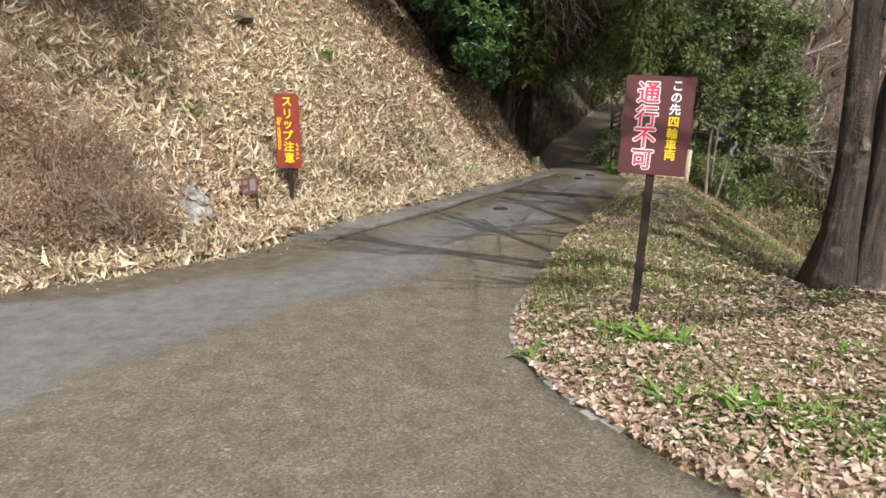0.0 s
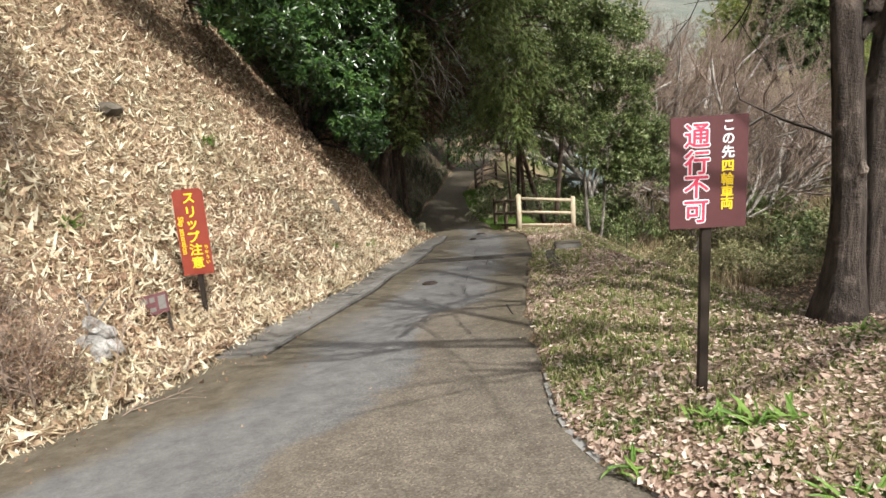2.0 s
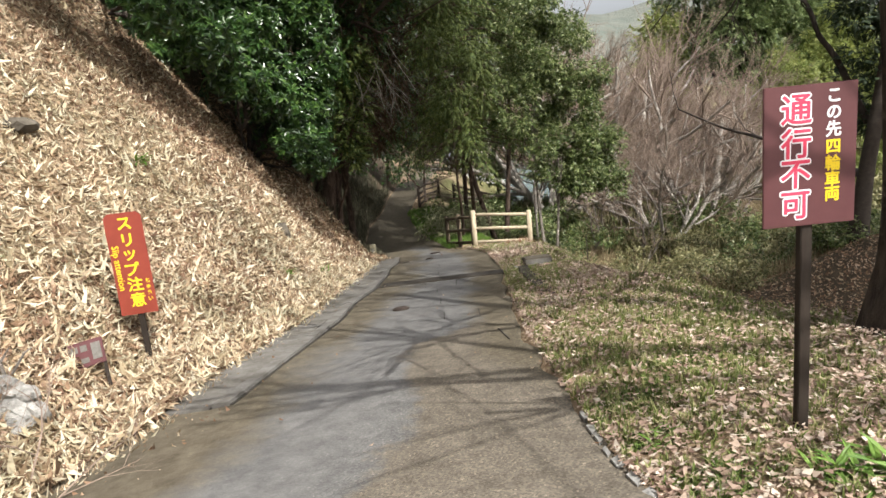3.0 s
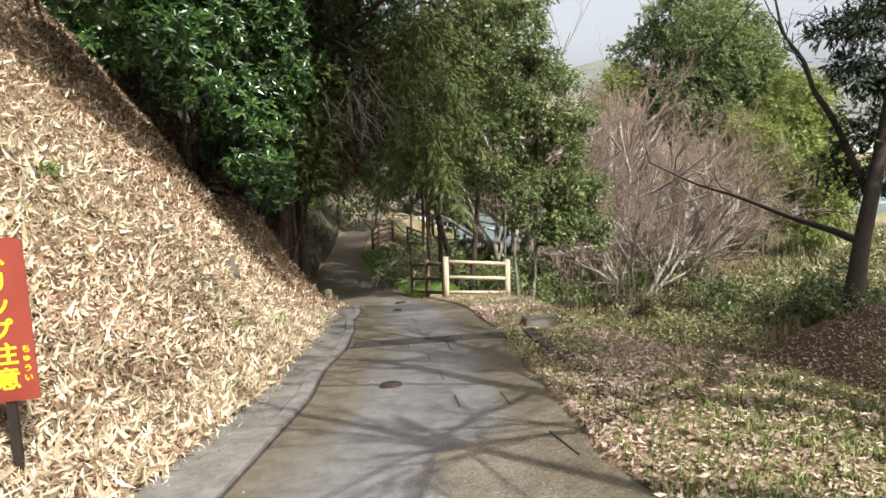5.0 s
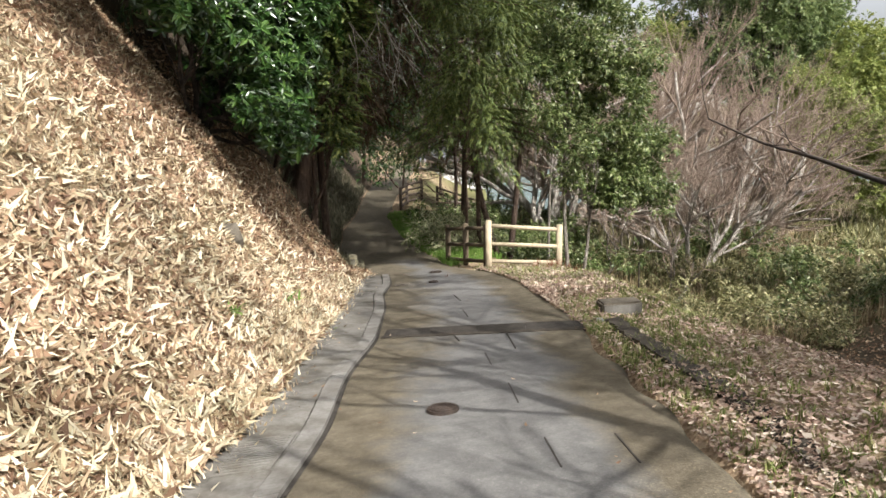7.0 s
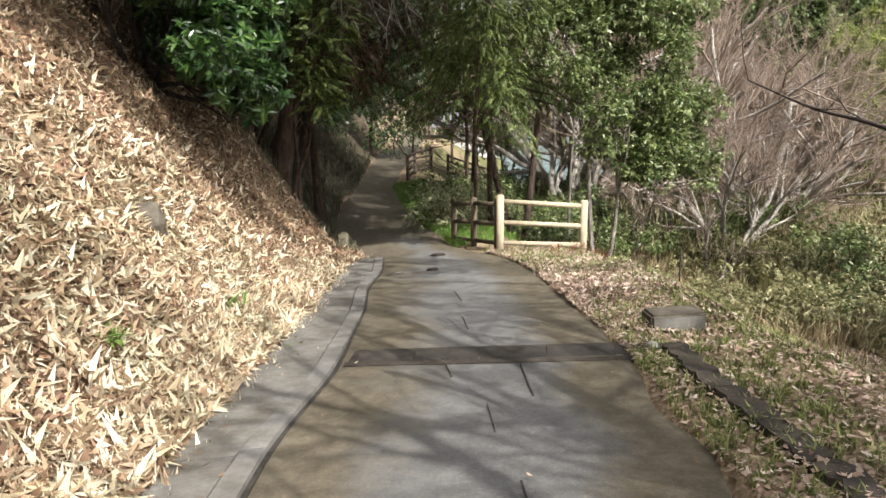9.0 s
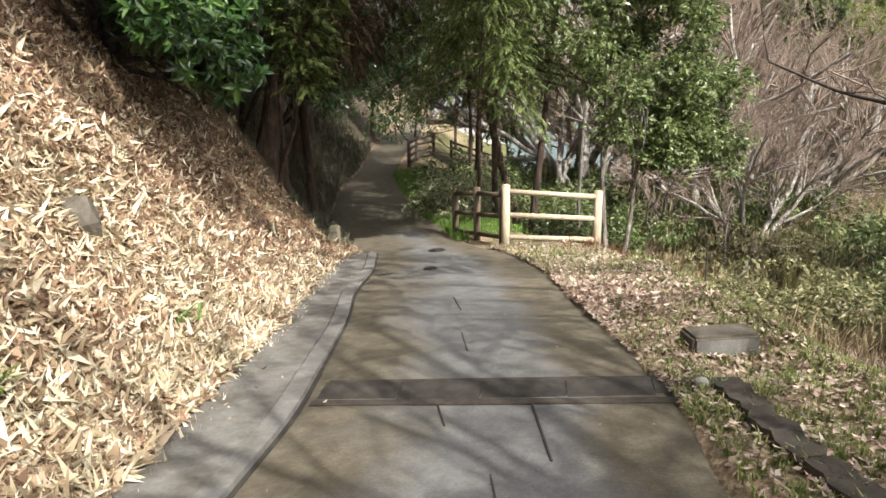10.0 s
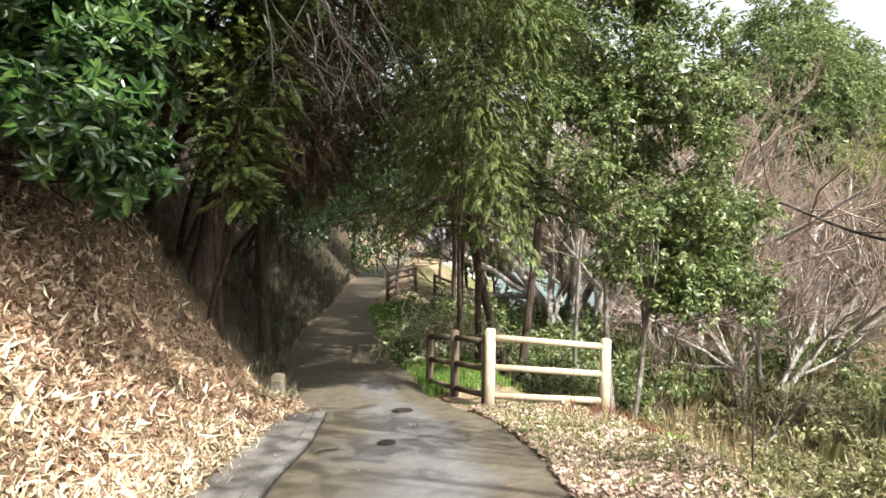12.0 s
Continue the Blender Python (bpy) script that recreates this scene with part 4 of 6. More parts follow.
    for p in (pA, pB, pC):
        grow(p[-1], (0.0, 0.3, 1), 3.4, 0.05, 4, rng, 0.3, 0.03, (3, 4), 0.66, limbs, 6, 0.75)
    for p, hx_, hy_ in ((pB, 0.3, -0.9), (pC, 0.2, -1.0), (pA, 0.9, -0.5), (pC, -0.3, -0.5)):
        grow(p[-1], (hx_, hy_, 0.45), 2.9, 0.055, 4, rng, 0.3, 0.05, (4, 5), 0.64, limbs, 6, 0.75)
    thick = [q for q in limbs if q[2] >= 2]
    fine = [q for q in limbs if q[2] < 2]
    trunk_part(thick, M_BARK, t, 6, "bare_crown")
    trunk_part(fine, M_TWIG_DARK, t, 3, "twig_mass")
    return t


verge_tree()


def bare_tree(x, y, hgt, seed, mat, label, depth=4, name="bare_tree", stems=3, spread=0.8, lean=0.5, group=""):
    z = on_ground(x, y)
    t = empty(name, x, y, z, label=label, category="tree", group=group)
    rng = np.random.default_rng(seed)
    limbs = []
    for s_ in range(stems):
        a = rng.uniform(0, 2 * np.pi)
        grow((0.1 * math.cos(a), 0.1 * math.sin(a), -0.2), (lean * math.cos(a), lean * math.sin(a), 1), hgt * 0.5, hgt * 0.014, depth, rng, 0.25, 0.06, (3, 5), 0.62, limbs, 6, spread)
    pale = mat is M_TWIG
    first = depth - 1 if pale and depth > 3 else 2
    trunk_part([q for q in limbs if q[2] >= first], (M_LIMB_PALE if depth > 3 else M_BARK_PALE) if pale else M_BARK, t, 5, "bare_crown")
    trunk_part([(np.array(q[0])[[0, len(q[0]) // 2, -1]], np.array(q[1])[[0, len(q[0]) // 2, -1]]) for q in limbs if q[2] < first], mat, t, 3, "twig_mass")
    return t


# two trees out of view, added so their branches shadow lane and verge
bare_tree(6.9, 5.4, 11.0, 98, M_TWIG_DARK, "unseen leafless tree added to throw branch shadows", 4, "bare_tree", 2, 0.7, 0.25)
bare_tree(4.5, 2.4, 12.0, 113, M_TWIG_DARK, "unseen leafless tree added to throw branch shadows", 3, "bare_tree", 3, 0.7, 0.3)
# brown leafless thicket on the terrace
RT = np.random.default_rng(77)
protos = [bare_tree(19.5, 27.5, 10.5, 101, M_TWIG, "leafless brown thicket tree with pale spreading limbs", 5, "thicket_tree", 4, 0.75, 0.8, "riverside thicket"), bare_tree(19.6, 25.6, 9.0, 102, M_TWIG, "leafless brown thicket tree with pale spreading limbs", 5, "thicket_tree", 4, 0.75, 0.8, "riverside thicket")]
for k, (x, y, s_) in enumerate(((17.2, 30.5, 1.3), (20.6, 30, 1.1), (22.2, 31.2, 1.0), (15.5, 26.8, 0.95), (14.2, 30.5, 1.35), (19.6, 37.5, 1.3), (21.4, 40, 1.3), (12.6, 28.6, 1.15), (18.2, 33.5, 1.4), (17.8, 25.2, 0.8), (14.8, 23.4, 0.6), (15.6, 34.5, 1.45))):
    p = protos[k % 2]
    c = copy_thing(p, pose(x, y, on_ground(x, y), 0, 0, k * 57))
    c.scale = (s_, s_, s_)

def crown_points(clumps, n, rng, shell=0.55):
    """Points thrown into ellipsoids (cx, cy, cz, rx, ry, rz), denser near their skins."""
    w = np.array([c[3] * c[4] * c[5] for c in clumps]) ** 0.75
    pick = rng.choice(len(clumps), n, p=w / w.sum())
    c = np.array(clumps)[pick]
    d = rng.normal(0, 1, (n, 3))
    d /= np.linalg.norm(d, axis=1)[:, None]
    r = shell + (1 - shell) * rng.random(n) ** 0.7
    lump = 1 + 0.22 * np.sin(d[:, 0] * 5 + pick) * np.sin(d[:, 2] * 6 + pick * 2)
    return c[:, :3] + d * (r * lump)[:, None] * c[:, 3:], d


def outward(d, rng, tilt=0.5, roll=True):
    """Turns that point +x outward along d, with some scatter."""
    n = len(d)
    x = d + rng.normal(0, tilt, (n, 3))
    x /= np.linalg.norm(x, axis=1)[:, None]
    up = np.tile([0, 0, 1.0], (n, 1)) + rng.normal(0, 0.35, (n, 3))
    y = np.cross(up, x)
    y /= np.linalg.norm(y, axis=1)[:, None] + 1e-9
    z = np.cross(x, y)
    return np.stack([x, y, z], -1)


def leafy(name, x, y, clumps, n, kind, size, mat, label, seed, stems=3, bark_mat=None, group="", stem_r=0.05, category="tree", shell=0.5, boughs=99):
    """An evergreen: stems that reach into each clump, twigs, and a crown of many leaves. Clumps are in world metres."""
    z = on_ground(x, y)
    o = np.array([x, y, z])
    t = empty(name, x, y, z, label=label, category=category, group=group)
    rng = np.random.default_rng(seed)
    cl = [tuple(np.array(c[:3]) - o) + tuple(c[3:]) for c in clumps]
    paths = []
    for k, c in enumerate(cl[:boughs]):
        a = rng.uniform(0, 6.28)
        s0 = np.array([0.12 * stems * math.cos(a) * 0.3, 0.12 * stems * math.sin(a) * 0.3, -0.3])
        e_ = np.array(c[:3])
        mid = s0 * 0.5 + e_ * 0.5 + rng.normal(0, 0.22, 3) + np.array([0, 0, 0.1 * abs(e_[2])])
        pts, rad = smooth_path([s0, (s0 + mid) / 2 + rng.normal(0, 0.06, 3), mid, e_], [stem_r, stem_r * 0.8, stem_r * 0.55, stem_r * 0.2], 9)
        paths.append((pts, rad))
        for _ in range(6):
            q = e_ + rng.normal(0, 0.6, 3) * np.array(c[3:])
            paths.append(([pts[5], tuple((np.array(pts[5]) + q) / 2 + rng.normal(0, 0.08, 3)), tuple(q)], np.array([stem_r * 0.3, stem_r * 0.2, stem_r * 0.08])))
    v, f = tube_arrays(paths, 6)
    part_np("trunk", v, f, bark_mat or M_BARK, t, smooth=True)
    p, d = crown_points(cl, n, rng, shell)
    if kind == "rosette":
        tmpl = [rosette_t(7, 1.0, 0.36, 0.7, np.random.default_rng(seed + q)) for q in range(4)]
        d2 = d * 0.8 + np.array([0, -0.35, 0.55])
        R = outward(d2 / np.linalg.norm(d2, axis=1)[:, None], rng, 0.35)
        R = R[:, :, [1, 2, 0]]
    elif kind == "spray":
        tmpl = [spray_t(16, np.random.default_rng(seed + q), 1.0, 0.6, 0.28, 0.1) for q in range(4)]
        d2 = d * np.array([1, 1, 0.3]) + np.array([0, 0, -0.35])
        R = outward(d2 / np.linalg.norm(d2, axis=1)[:, None], rng, 0.4)
    elif kind == "flat":
        tmpl = [spray_t(18, np.random.default_rng(seed + q), 1.0, 0.25, 0.3, 0.16) for q in range(4)]
        d2 = d * np.array([1, 1, 0.25]) + np.array([0, -0.2, -0.05])
        R = outward(d2 / np.linalg.norm(d2, axis=1)[:, None], rng, 0.35)
    else:
        tmpl = []
        for q in range(4):
            r3 = np.random.default_rng(seed + q)
            L1 = (np.array([[0, 0, 0], [0.24, 0.1, 0.03], [0.5, 0, -0.05], [0.24, -0.1, 0.03]]), np.array([[0, 3, 1], [1, 3, 2]]))
            pieces = []
            for w_ in range(6):
                M3 = np.array(Euler((r3.uniform(-0.6, 0.6), r3.uniform(-0.2, 0.9), r3.uniform(-1.4, 1.4))).to_matrix())
                pieces.append((L1[0] @ M3.T + np.array([w_ * 0.12, 0, -0.02 * w_ * w_ * 0.3]), L1[1]))
            tmpl.append(join(*pieces))
        d2 = d + np.array([0, -0.1, -0.1])
        R = outward(d2 / np.linalg.norm(d2, axis=1)[:, None], rng, 0.6)
    sz = size * rng.uniform(0.65, 1.25, n)
    arr = [scatter(tmpl[q], p[q::4], R[q::4], sz[q::4]) for q in range(4)]
    v, f = join(*arr)
    part_np("crown", v, f, mat, t)
    return t


# glossy laurel leaning out of the bank
leafy("laurel_shrub", -0.3, 18.3, [(0.75, 17.2, 1.0, 0.75, 0.5, 0.55), (1.1, 17.4, 0.35, 0.45, 0.4, 0.45), (0.45, 17.4, 2.1, 0.9, 0.6, 0.6), (1.5, 17.3, 2.4, 0.6, 0.5, 0.8), (0.1, 17.2, 3.1, 0.8, 0.6, 0.6), (1.1, 17.3, 3.5, 0.9, 0.6, 0.7), (1.2, 17.4, 1.5, 0.6, 0.5, 0.6), (0.6, 17.9, 1.3, 1.0, 0.5, 1.0), (0.42, 16.4, 0.75, 0.34, 0.32, 0.34), (0.75, 16.75, 0.5, 0.42, 0.35, 0.4), (-0.45, 15.5, 2.0, 0.6, 0.5, 0.42), (1.12, 17.2, 0.25, 0.36, 0.35, 0.36), (0.2, 16.3, 1.7, 0.65, 0.5, 0.5), (-0.1, 15.9, 2.8, 0.7, 0.5, 0.5)], 2900, "rosette", 0.16, M_LAUREL, "glossy dark green laurel leaning out over the bank", 41, shell=0.25)
leafy("laurel_shrub", -2.6, 17.6, [(-1.0, 17.0, 2.75, 0.7, 0.5, 0.45), (-1.9, 16.8, 2.75, 0.6, 0.5, 0.4), (-1.6, 17.2, 3.5, 0.9, 0.6, 0.5), (-0.7, 17.4, 3.8, 0.9, 0.6, 0.6), (-3.0, 17.2, 3.6, 1.0, 0.6, 0.6), (-2.4, 17.0, 3.2, 0.7, 0.5, 0.5), (-1.5, 13.8, 3.1, 0.62, 0.5, 0.42), (-2.3, 13.2, 3.8, 0.65, 0.5, 0.45), (-0.95, 14.7, 2.6, 0.6, 0.5, 0.45), (-1.5, 14.4, 3.9, 0.8, 0.6, 0.5), (-3.2, 12.8, 4.6, 0.8, 0.6, 0.5)], 2300, "rosette", 0.16, M_LAUREL, "glossy dark green laurel leaning out over the bank", 42, shell=0.25)
# young cypress by the trunk
leafy("young_cypress", 1.9, 20.3, [(2.15, 18.8, 0.75, 0.42, 0.4, 0.6), (2.35, 18.9, 1.4, 0.5, 0.4, 0.5), (2.2, 18.9, 0.15, 0.3, 0.3, 0.35), (1.9, 19.2, 2.0, 0.7, 0.5, 0.7), (2.5, 19.0, 2.3, 0.5, 0.5, 0.6)], 1200, "flat", 0.28, M_CEDAR, "young cypress with flat drooping green sprays", 43, bark_mat=M_BARK_CEDAR, boughs=2)


def cedar(x, y, hgt, first, reach, seed, label, n_br=70, density=15, trunk_r=0.16, lean=(0, 0), brown=0.25):
    """A cedar: straight trunk, sagging branches, hanging sprays."""
    z = on_ground(x, y)
    t = empty("cedar_tree", x, y, z, label=label, category="tree", group="cedars along the lane")
    rng = np.random.default_rng(seed)
    n = 14
    hs = np.linspace(-0.4, hgt, n)
    tp = [(lean[0] * h_ + 0.04 * math.sin(h_ + seed), lean[1] * h_ + 0.04 * math.cos(h_ * 1.3), h_) for h_ in hs]
    tr = np.interp(hs, [-0.4, 0, 0.6, hgt], [trunk_r * 1.5, trunk_r * 1.3, trunk_r, 0.03])
    v, f = flared(tp, tr, seed, 14, 0.08)
    part_np("trunk", v, f, M_BARK_CEDAR, t, smooth=True)
    branches, P, D = [], [], []
    for k in range(n_br):
        h_ = first + (hgt - first) * (k / n_br) ** 1.15
        a = k * 2.4 + rng.uniform(-0.3, 0.3)
        L_ = reach * (1 - 0.75 * (h_ / hgt) ** 1.4) * rng.uniform(0.65, 1.1)
        o = np.array([lean[0] * h_, lean[1] * h_, h_])
        dv = np.array([math.cos(a), math.sin(a), 0])
        s_ = np.linspace(0, 1, 6)
        pts = o + dv * (L_ * s_)[:, None] + np.array([0, 0, 1.0]) * (0.12 * L_ * s_ - 0.42 * L_ * s_ ** 2)[:, None] + rng.normal(0, 0.04, (6, 3))
        branches.append((pts, np.linspace(0.035, 0.008, 6)))
        m_ = max(3, int(0.82 * density * L_ / reach))
        tt = rng.uniform(0.22, 1.0, m_) ** 0.8
        pp = np.stack([np.interp(tt, s_, pts[:, c]) for c in range(3)], -1) + rng.normal(0, 0.12, (m_, 3))
        side = np.cross(dv, [0, 0, 1.0])
        dd = dv[None] * rng.uniform(0.2, 1, m_)[:, None] + side[None] * rng.uniform(-1, 1, m_)[:, None] + np.array([0, 0, -0.5])
        P.append(pp)
        D.append(dd / np.linalg.norm(dd, axis=1)[:, None])
    v, f = tube_arrays(branches, 5)
    part_np("branch_work", v, f, M_BARK_CEDAR, t, smooth=True)
    P, D = np.concatenate(P), np.concatenate(D)
    n = len(P)
    R = outward(D, rng, 0.45)
    sz = rng.uniform(0.2, 0.42, n)
    dead = rng.random(n) < brown * np.clip(1.4 - P[:, 2] / 4, 0, 1)
    for nm, mask, mat in (("foliage", ~dead, M_CEDAR), ("withered_foliage", dead, M_CEDAR_BROWN)):
        if mask.sum() < 5:
            continue
        arr = []
        idx = np.where(mask)[0]
        for q in range(3):
            tm = spray_t(14, np.random.default_rng(seed + q), 1.0, 0.45, 0.28, 0.1)
            ii = idx[q::3]
            if len(ii):
                arr.append(scatter(tm, P[ii], R[ii], sz[ii]))
        v, f = join(*arr)
        part_np(nm, v, f, mat, t)
    return t


CL = "tall cedar with reddish bark and dark drooping foliage"
cedars = [
    cedar(1.72, 20.9, 13, 3.9, 2.9, 51, CL, 90, 42, 0.17, (0.2, -0.02)),
    cedar(2.9, 24.0, 14, 3.6, 3.4, 52, CL, 90, 46, 0.10),
    cedar(6.6, 22.2, 12, 3.0, 2.9, 53, CL, 110, 60, 0.06, (-0.05, -0.09), 0.1),
    cedar(7.6, 25.6, 13, 3.2, 3.0, 54, CL, 90, 46, 0.07),
    cedar(0.2, 21.2, 13, 3.2, 3.2, 55, CL, 80, 40, 0.11),
    cedar(-2.6, 20.6, 13, 2.8, 3.3, 56, CL, 80, 40, 0.16),
]
for k, (src_i, x, y, rz) in enumerate(((0, 3.2, 28.5, 40), (1, 4.4, 33, 80), (5, -5.6, 20.6, 120), (5, -1.2, 23.5, 200), (3, 9.3, 30.5, 90), (1, 5.6, 37, 10), (4, 0.8, 25.5, 300), (3, 12.2, 36.5, 200), (4, -8.5, 19.5, 60), (3, 13.5, 43, 30), (1, 9.5, 45, 120), (4, 1.6, 31, 150))):
    copy_thing(cedars[src_i], pose(x, y, on_ground(x, y), 0, 0, rz))

# cedar boughs over the lane with bleached dead twigs below
tw = empty("dead_branch", 2.3, 21.5, 3.2, label="bleached dead twigs hanging from a cedar bough over the lane", category="branch")
rw = np.random.default_rng(8)
limbs = []
for k in range(16):
    s0 = np.array([2.55 + rw.uniform(-0.3, 0.9), 18.4 + rw.uniform(-0.5, 0.6), 2.0 + rw.uniform(-0.2, 0.7)]) - np.array([2.3, 21.5, 3.2])
    grow(s0, (rw.uniform(0.0, 0.7), rw.uniform(-0.3, 0.2), -1), rw.uniform(0.7, 1.3), 0.011, 2, rw, 0.35, -0.02, (2, 3), 0.6, limbs, 7, 0.6)
trunk_part(limbs, M_BARK_PALE, tw, 4, "twig_mass")
bough = [([(0, 0.2, 0.1), (0.2, -1.2, 0.3), (0.5, -2.4, 0.1), (0.8, -3.4, -0.3)], np.array([0.07, 0.055, 0.04, 0.02])), ([(0.2, -1.2, 0.3), (0.0, -2.4, 0.1), (-0.1, -3.3, -0.3)], np.array([0.04, 0.03, 0.015]))]
trunk_part(bough, M_BARK_CEDAR, tw, 6, "bough")

# small-leaved evergreen behind the fence, with pale stems
def loose_crown(boxes, n, seed, small=0.28, large=0.62):
    """Many small uneven leaf clumps inside a few boxes (cx, cy, cz, rx, ry, rz)."""
    r = np.random.default_rng(seed)
    out = []
    for k in range(n):
        c = boxes[k % len(boxes)]
        q = r.uniform(-1, 1, 3)
        s_ = r.uniform(small, large)
        out.append((c[0] + q[0] * c[3], c[1] + q[1] * c[4], c[2] + q[2] * c[5], s_ * 1.1, s_, s_ * 0.8))
    return out


leafy("evergreen_tree", 7.75, 19.3, loose_crown([(7.85, 19.2, 0.6, 0.9, 0.6, 0.9), (7.6, 19.4, 2.7, 0.75, 0.7, 1.2), (8.7, 19.3, 0.4, 1.0, 0.6, 1.3), (9.3, 19.3, -0.6, 0.7, 0.5, 0.6), (7.8, 19.6, 4.2, 0.7, 0.7, 0.6), (8.3, 19.0, -0.9, 0.9, 0.5, 0.6), (9.0, 19.1, -1.4, 0.9, 0.4, 0.4), (8.2, 19.4, 2.2, 0.9, 0.7, 1.0), (8.0, 19.4, 0.8, 1.5, 0.6, 1.2)], 120, 23, 0.16, 0.44), 9500, "leaf", 0.2, M_OAK, "small-leaved evergreen tree with pale stems behind the fence", 61, 3, M_BARK_PALE, stem_r=0.055, shell=0.2, boughs=2)
leafy("evergreen_tree", 9.3, 23.2, loose_crown([(8.6, 22.6, 1.0, 1.0, 0.8, 1.4), (9.8, 22.8, 2.4, 1.2, 0.8, 1.6), (8.0, 22.8, 3.6, 1.0, 0.8, 1.4), (9.4, 22.8, 5.2, 1.0, 0.8, 1.0)], 34, 4), 5200, "leaf", 0.24, M_OAK, "small-leaved evergreen tree above the river bank", 62, 3, M_BARK_PALE, stem_r=0.05, shell=0.25, boughs=1)
# dense shade trees arching over the lane
SL = "dense dark evergreen arching over the shaded lane"
for k, (x, y, cl) in enumerate((
        (2.0, 25.5, [(3.0, 24.6, 0.4, 1.3, 1.2, 0.9), (4.6, 25.0, 1.2, 1.3, 1.2, 0.9), (2.2, 24.0, 2.2, 1.4, 1.2, 1.2), (5.8, 25.4, 2.4, 1.4, 1.2, 1.0), (4.0, 24.4, 3.4, 1.8, 1.2, 1.2)]),
        (2.8, 30.0, [(3.8, 29.0, -0.2, 1.3, 1.4, 1.0), (5.6, 29.5, 0.3, 1.5, 1.4, 1.0), (7.4, 29.6, 0.2, 1.3, 1.4, 1.1), (4.2, 29.5, 2.2, 1.8, 1.4, 1.4), (6.6, 29.5, 2.6, 1.8, 1.4, 1.4), (2.6, 28.6, 0.8, 1.2, 1.4, 1.4)]),
        (4.6, 36.0, [(5.6, 35.0, -0.6, 1.5, 1.4, 1.0), (7.6, 35.5, -0.2, 1.5, 1.4, 1.0), (9.6, 36, 0.2, 1.4, 1.4, 1.1), (6.4, 35.5, 2.0, 2.2, 1.4, 1.6), (9.0, 35.5, 2.6, 2.0, 1.4, 1.6), (4.4, 34.6, 0.6, 1.3, 1.4, 1.8)]),
        (0.2, 19.9, [(0.6, 19.4, 2.6, 1.2, 0.8, 0.9), (1.6, 19.8, 3.6, 1.3, 0.9, 1.0), (-0.6, 19.4, 3.8, 1.4, 0.9, 1.0), (2.8, 20.2, 3.4, 1.2, 0.9, 0.9), (3.6, 20.8, 4.4, 1.4, 1.0, 0.9)]))):
    leafy("shade_tree", x, y, cl, 2000, "leaf", 0.3, M_LAUREL, SL, 640 + k, 3, M_BARK_CEDAR, "shade trees over the lane", 0.07, "tree", 0.3, 2)
# crowns out of view, added to block sun; thin strips set the shade edge
for k, (x, y, cl) in enumerate((
        (-2.2, 19.0, [(-3.5, 16.5, 6.6, 2.2, 1.8, 1.2), (-0.8, 16.6, 6.4, 2.2, 1.8, 1.2), (-2.0, 18.6, 7.6, 2.4, 2.0, 1.4), (-5.5, 18.0, 7.8, 2.2, 2.0, 1.4), (0.6, 19.0, 7.4, 2.0, 2.0, 1.4)]),
        (-4.6, 13.0, [(-2.2, 9.2, 7.9, 0.7, 0.2, 0.16), (-1.1, 9.45, 7.9, 0.7, 0.2, 0.16), (0.0, 9.7, 7.9, 0.7, 0.2, 0.16), (0.9, 9.95, 7.9, 0.6, 0.2, 0.16), (1.7, 9.98, 7.9, 0.6, 0.2, 0.16), (2.4, 10.02, 7.9, 0.6, 0.2, 0.16), (3.1, 10.6, 7.9, 0.6, 0.25, 0.2), (3.8, 11.9, 8.0, 0.6, 0.45, 0.35), (4.8, 13.2, 8.0, 0.9, 0.8, 0.6), (5.8, 13.6, 8.2, 0.8, 0.7, 0.5)]),
        (-6.0, 14.5, [(-4.6, 14.0, 8.6, 1.7, 1.5, 0.8), (-1.8, 14.6, 8.6, 1.7, 1.5, 0.8), (0.9, 14.6, 8.6, 1.7, 1.5, 0.8), (3.2, 15.2, 8.4, 1.4, 1.3, 0.7), (4.7, 15.4, 8.3, 1.2, 1.0, 0.6), (4.9, 17.2, 8.2, 1.4, 1.1, 0.7)]),
        (0.9, 22.6, [(1.8, 17.6, 5.8, 2.0, 1.7, 1.1), (4.2, 18.2, 5.6, 2.0, 1.8, 1.1), (2.6, 20.4, 6.8, 2.2, 1.8, 1.3), (5.0, 20.8, 6.2, 2.0, 1.8, 1.3), (3.4, 23.2, 7.0, 2.4, 2.0, 1.4)]),
        (8.2, 23.8, [(4.2, 23.6, 5.6, 1.4, 1.4, 1.1), (9.6, 24.6, 5.6, 1.6, 1.6, 1.2), (10.0, 27.0, 4.6, 1.8, 1.8, 1.3), (7.6, 29.2, 5.0, 1.8, 1.6, 1.2)]))):
    leafy("canopy_tree", x, y, cl, 3000, "leaf", 0.4, M_LAUREL, "tall evergreen with an unseen crown added to shade the lane", 670 + k, 3, M_BARK_CEDAR, "shade trees over the lane", 0.1, "tree", 0.2, 2)
leafy("cedar_tree", 1.5, 23.0, [(2.9, 20.6, 1.2, 0.9, 0.8, 0.9), (3.6, 20.4, 2.4, 1.1, 0.8, 0.9), (2.6, 20.0, 3.2, 1.0, 0.8, 0.8), (4.6, 20.4, 3.2, 0.9, 0.8, 0.8), (3.4, 22.0, 0.6, 1.0, 0.8, 0.9), (4.6, 22.4, 1.4, 1.0, 0.8, 0.9), (3.2, 21.0, 4.2, 1.4, 1.0, 0.8)], 2200, "spray", 0.34, M_CEDAR_BROWN, "old cedar with withered brown boughs over the lane", 681, 3, M_BARK_CEDAR, "cedars along the lane", 0.06, shell=0.2, boughs=2)
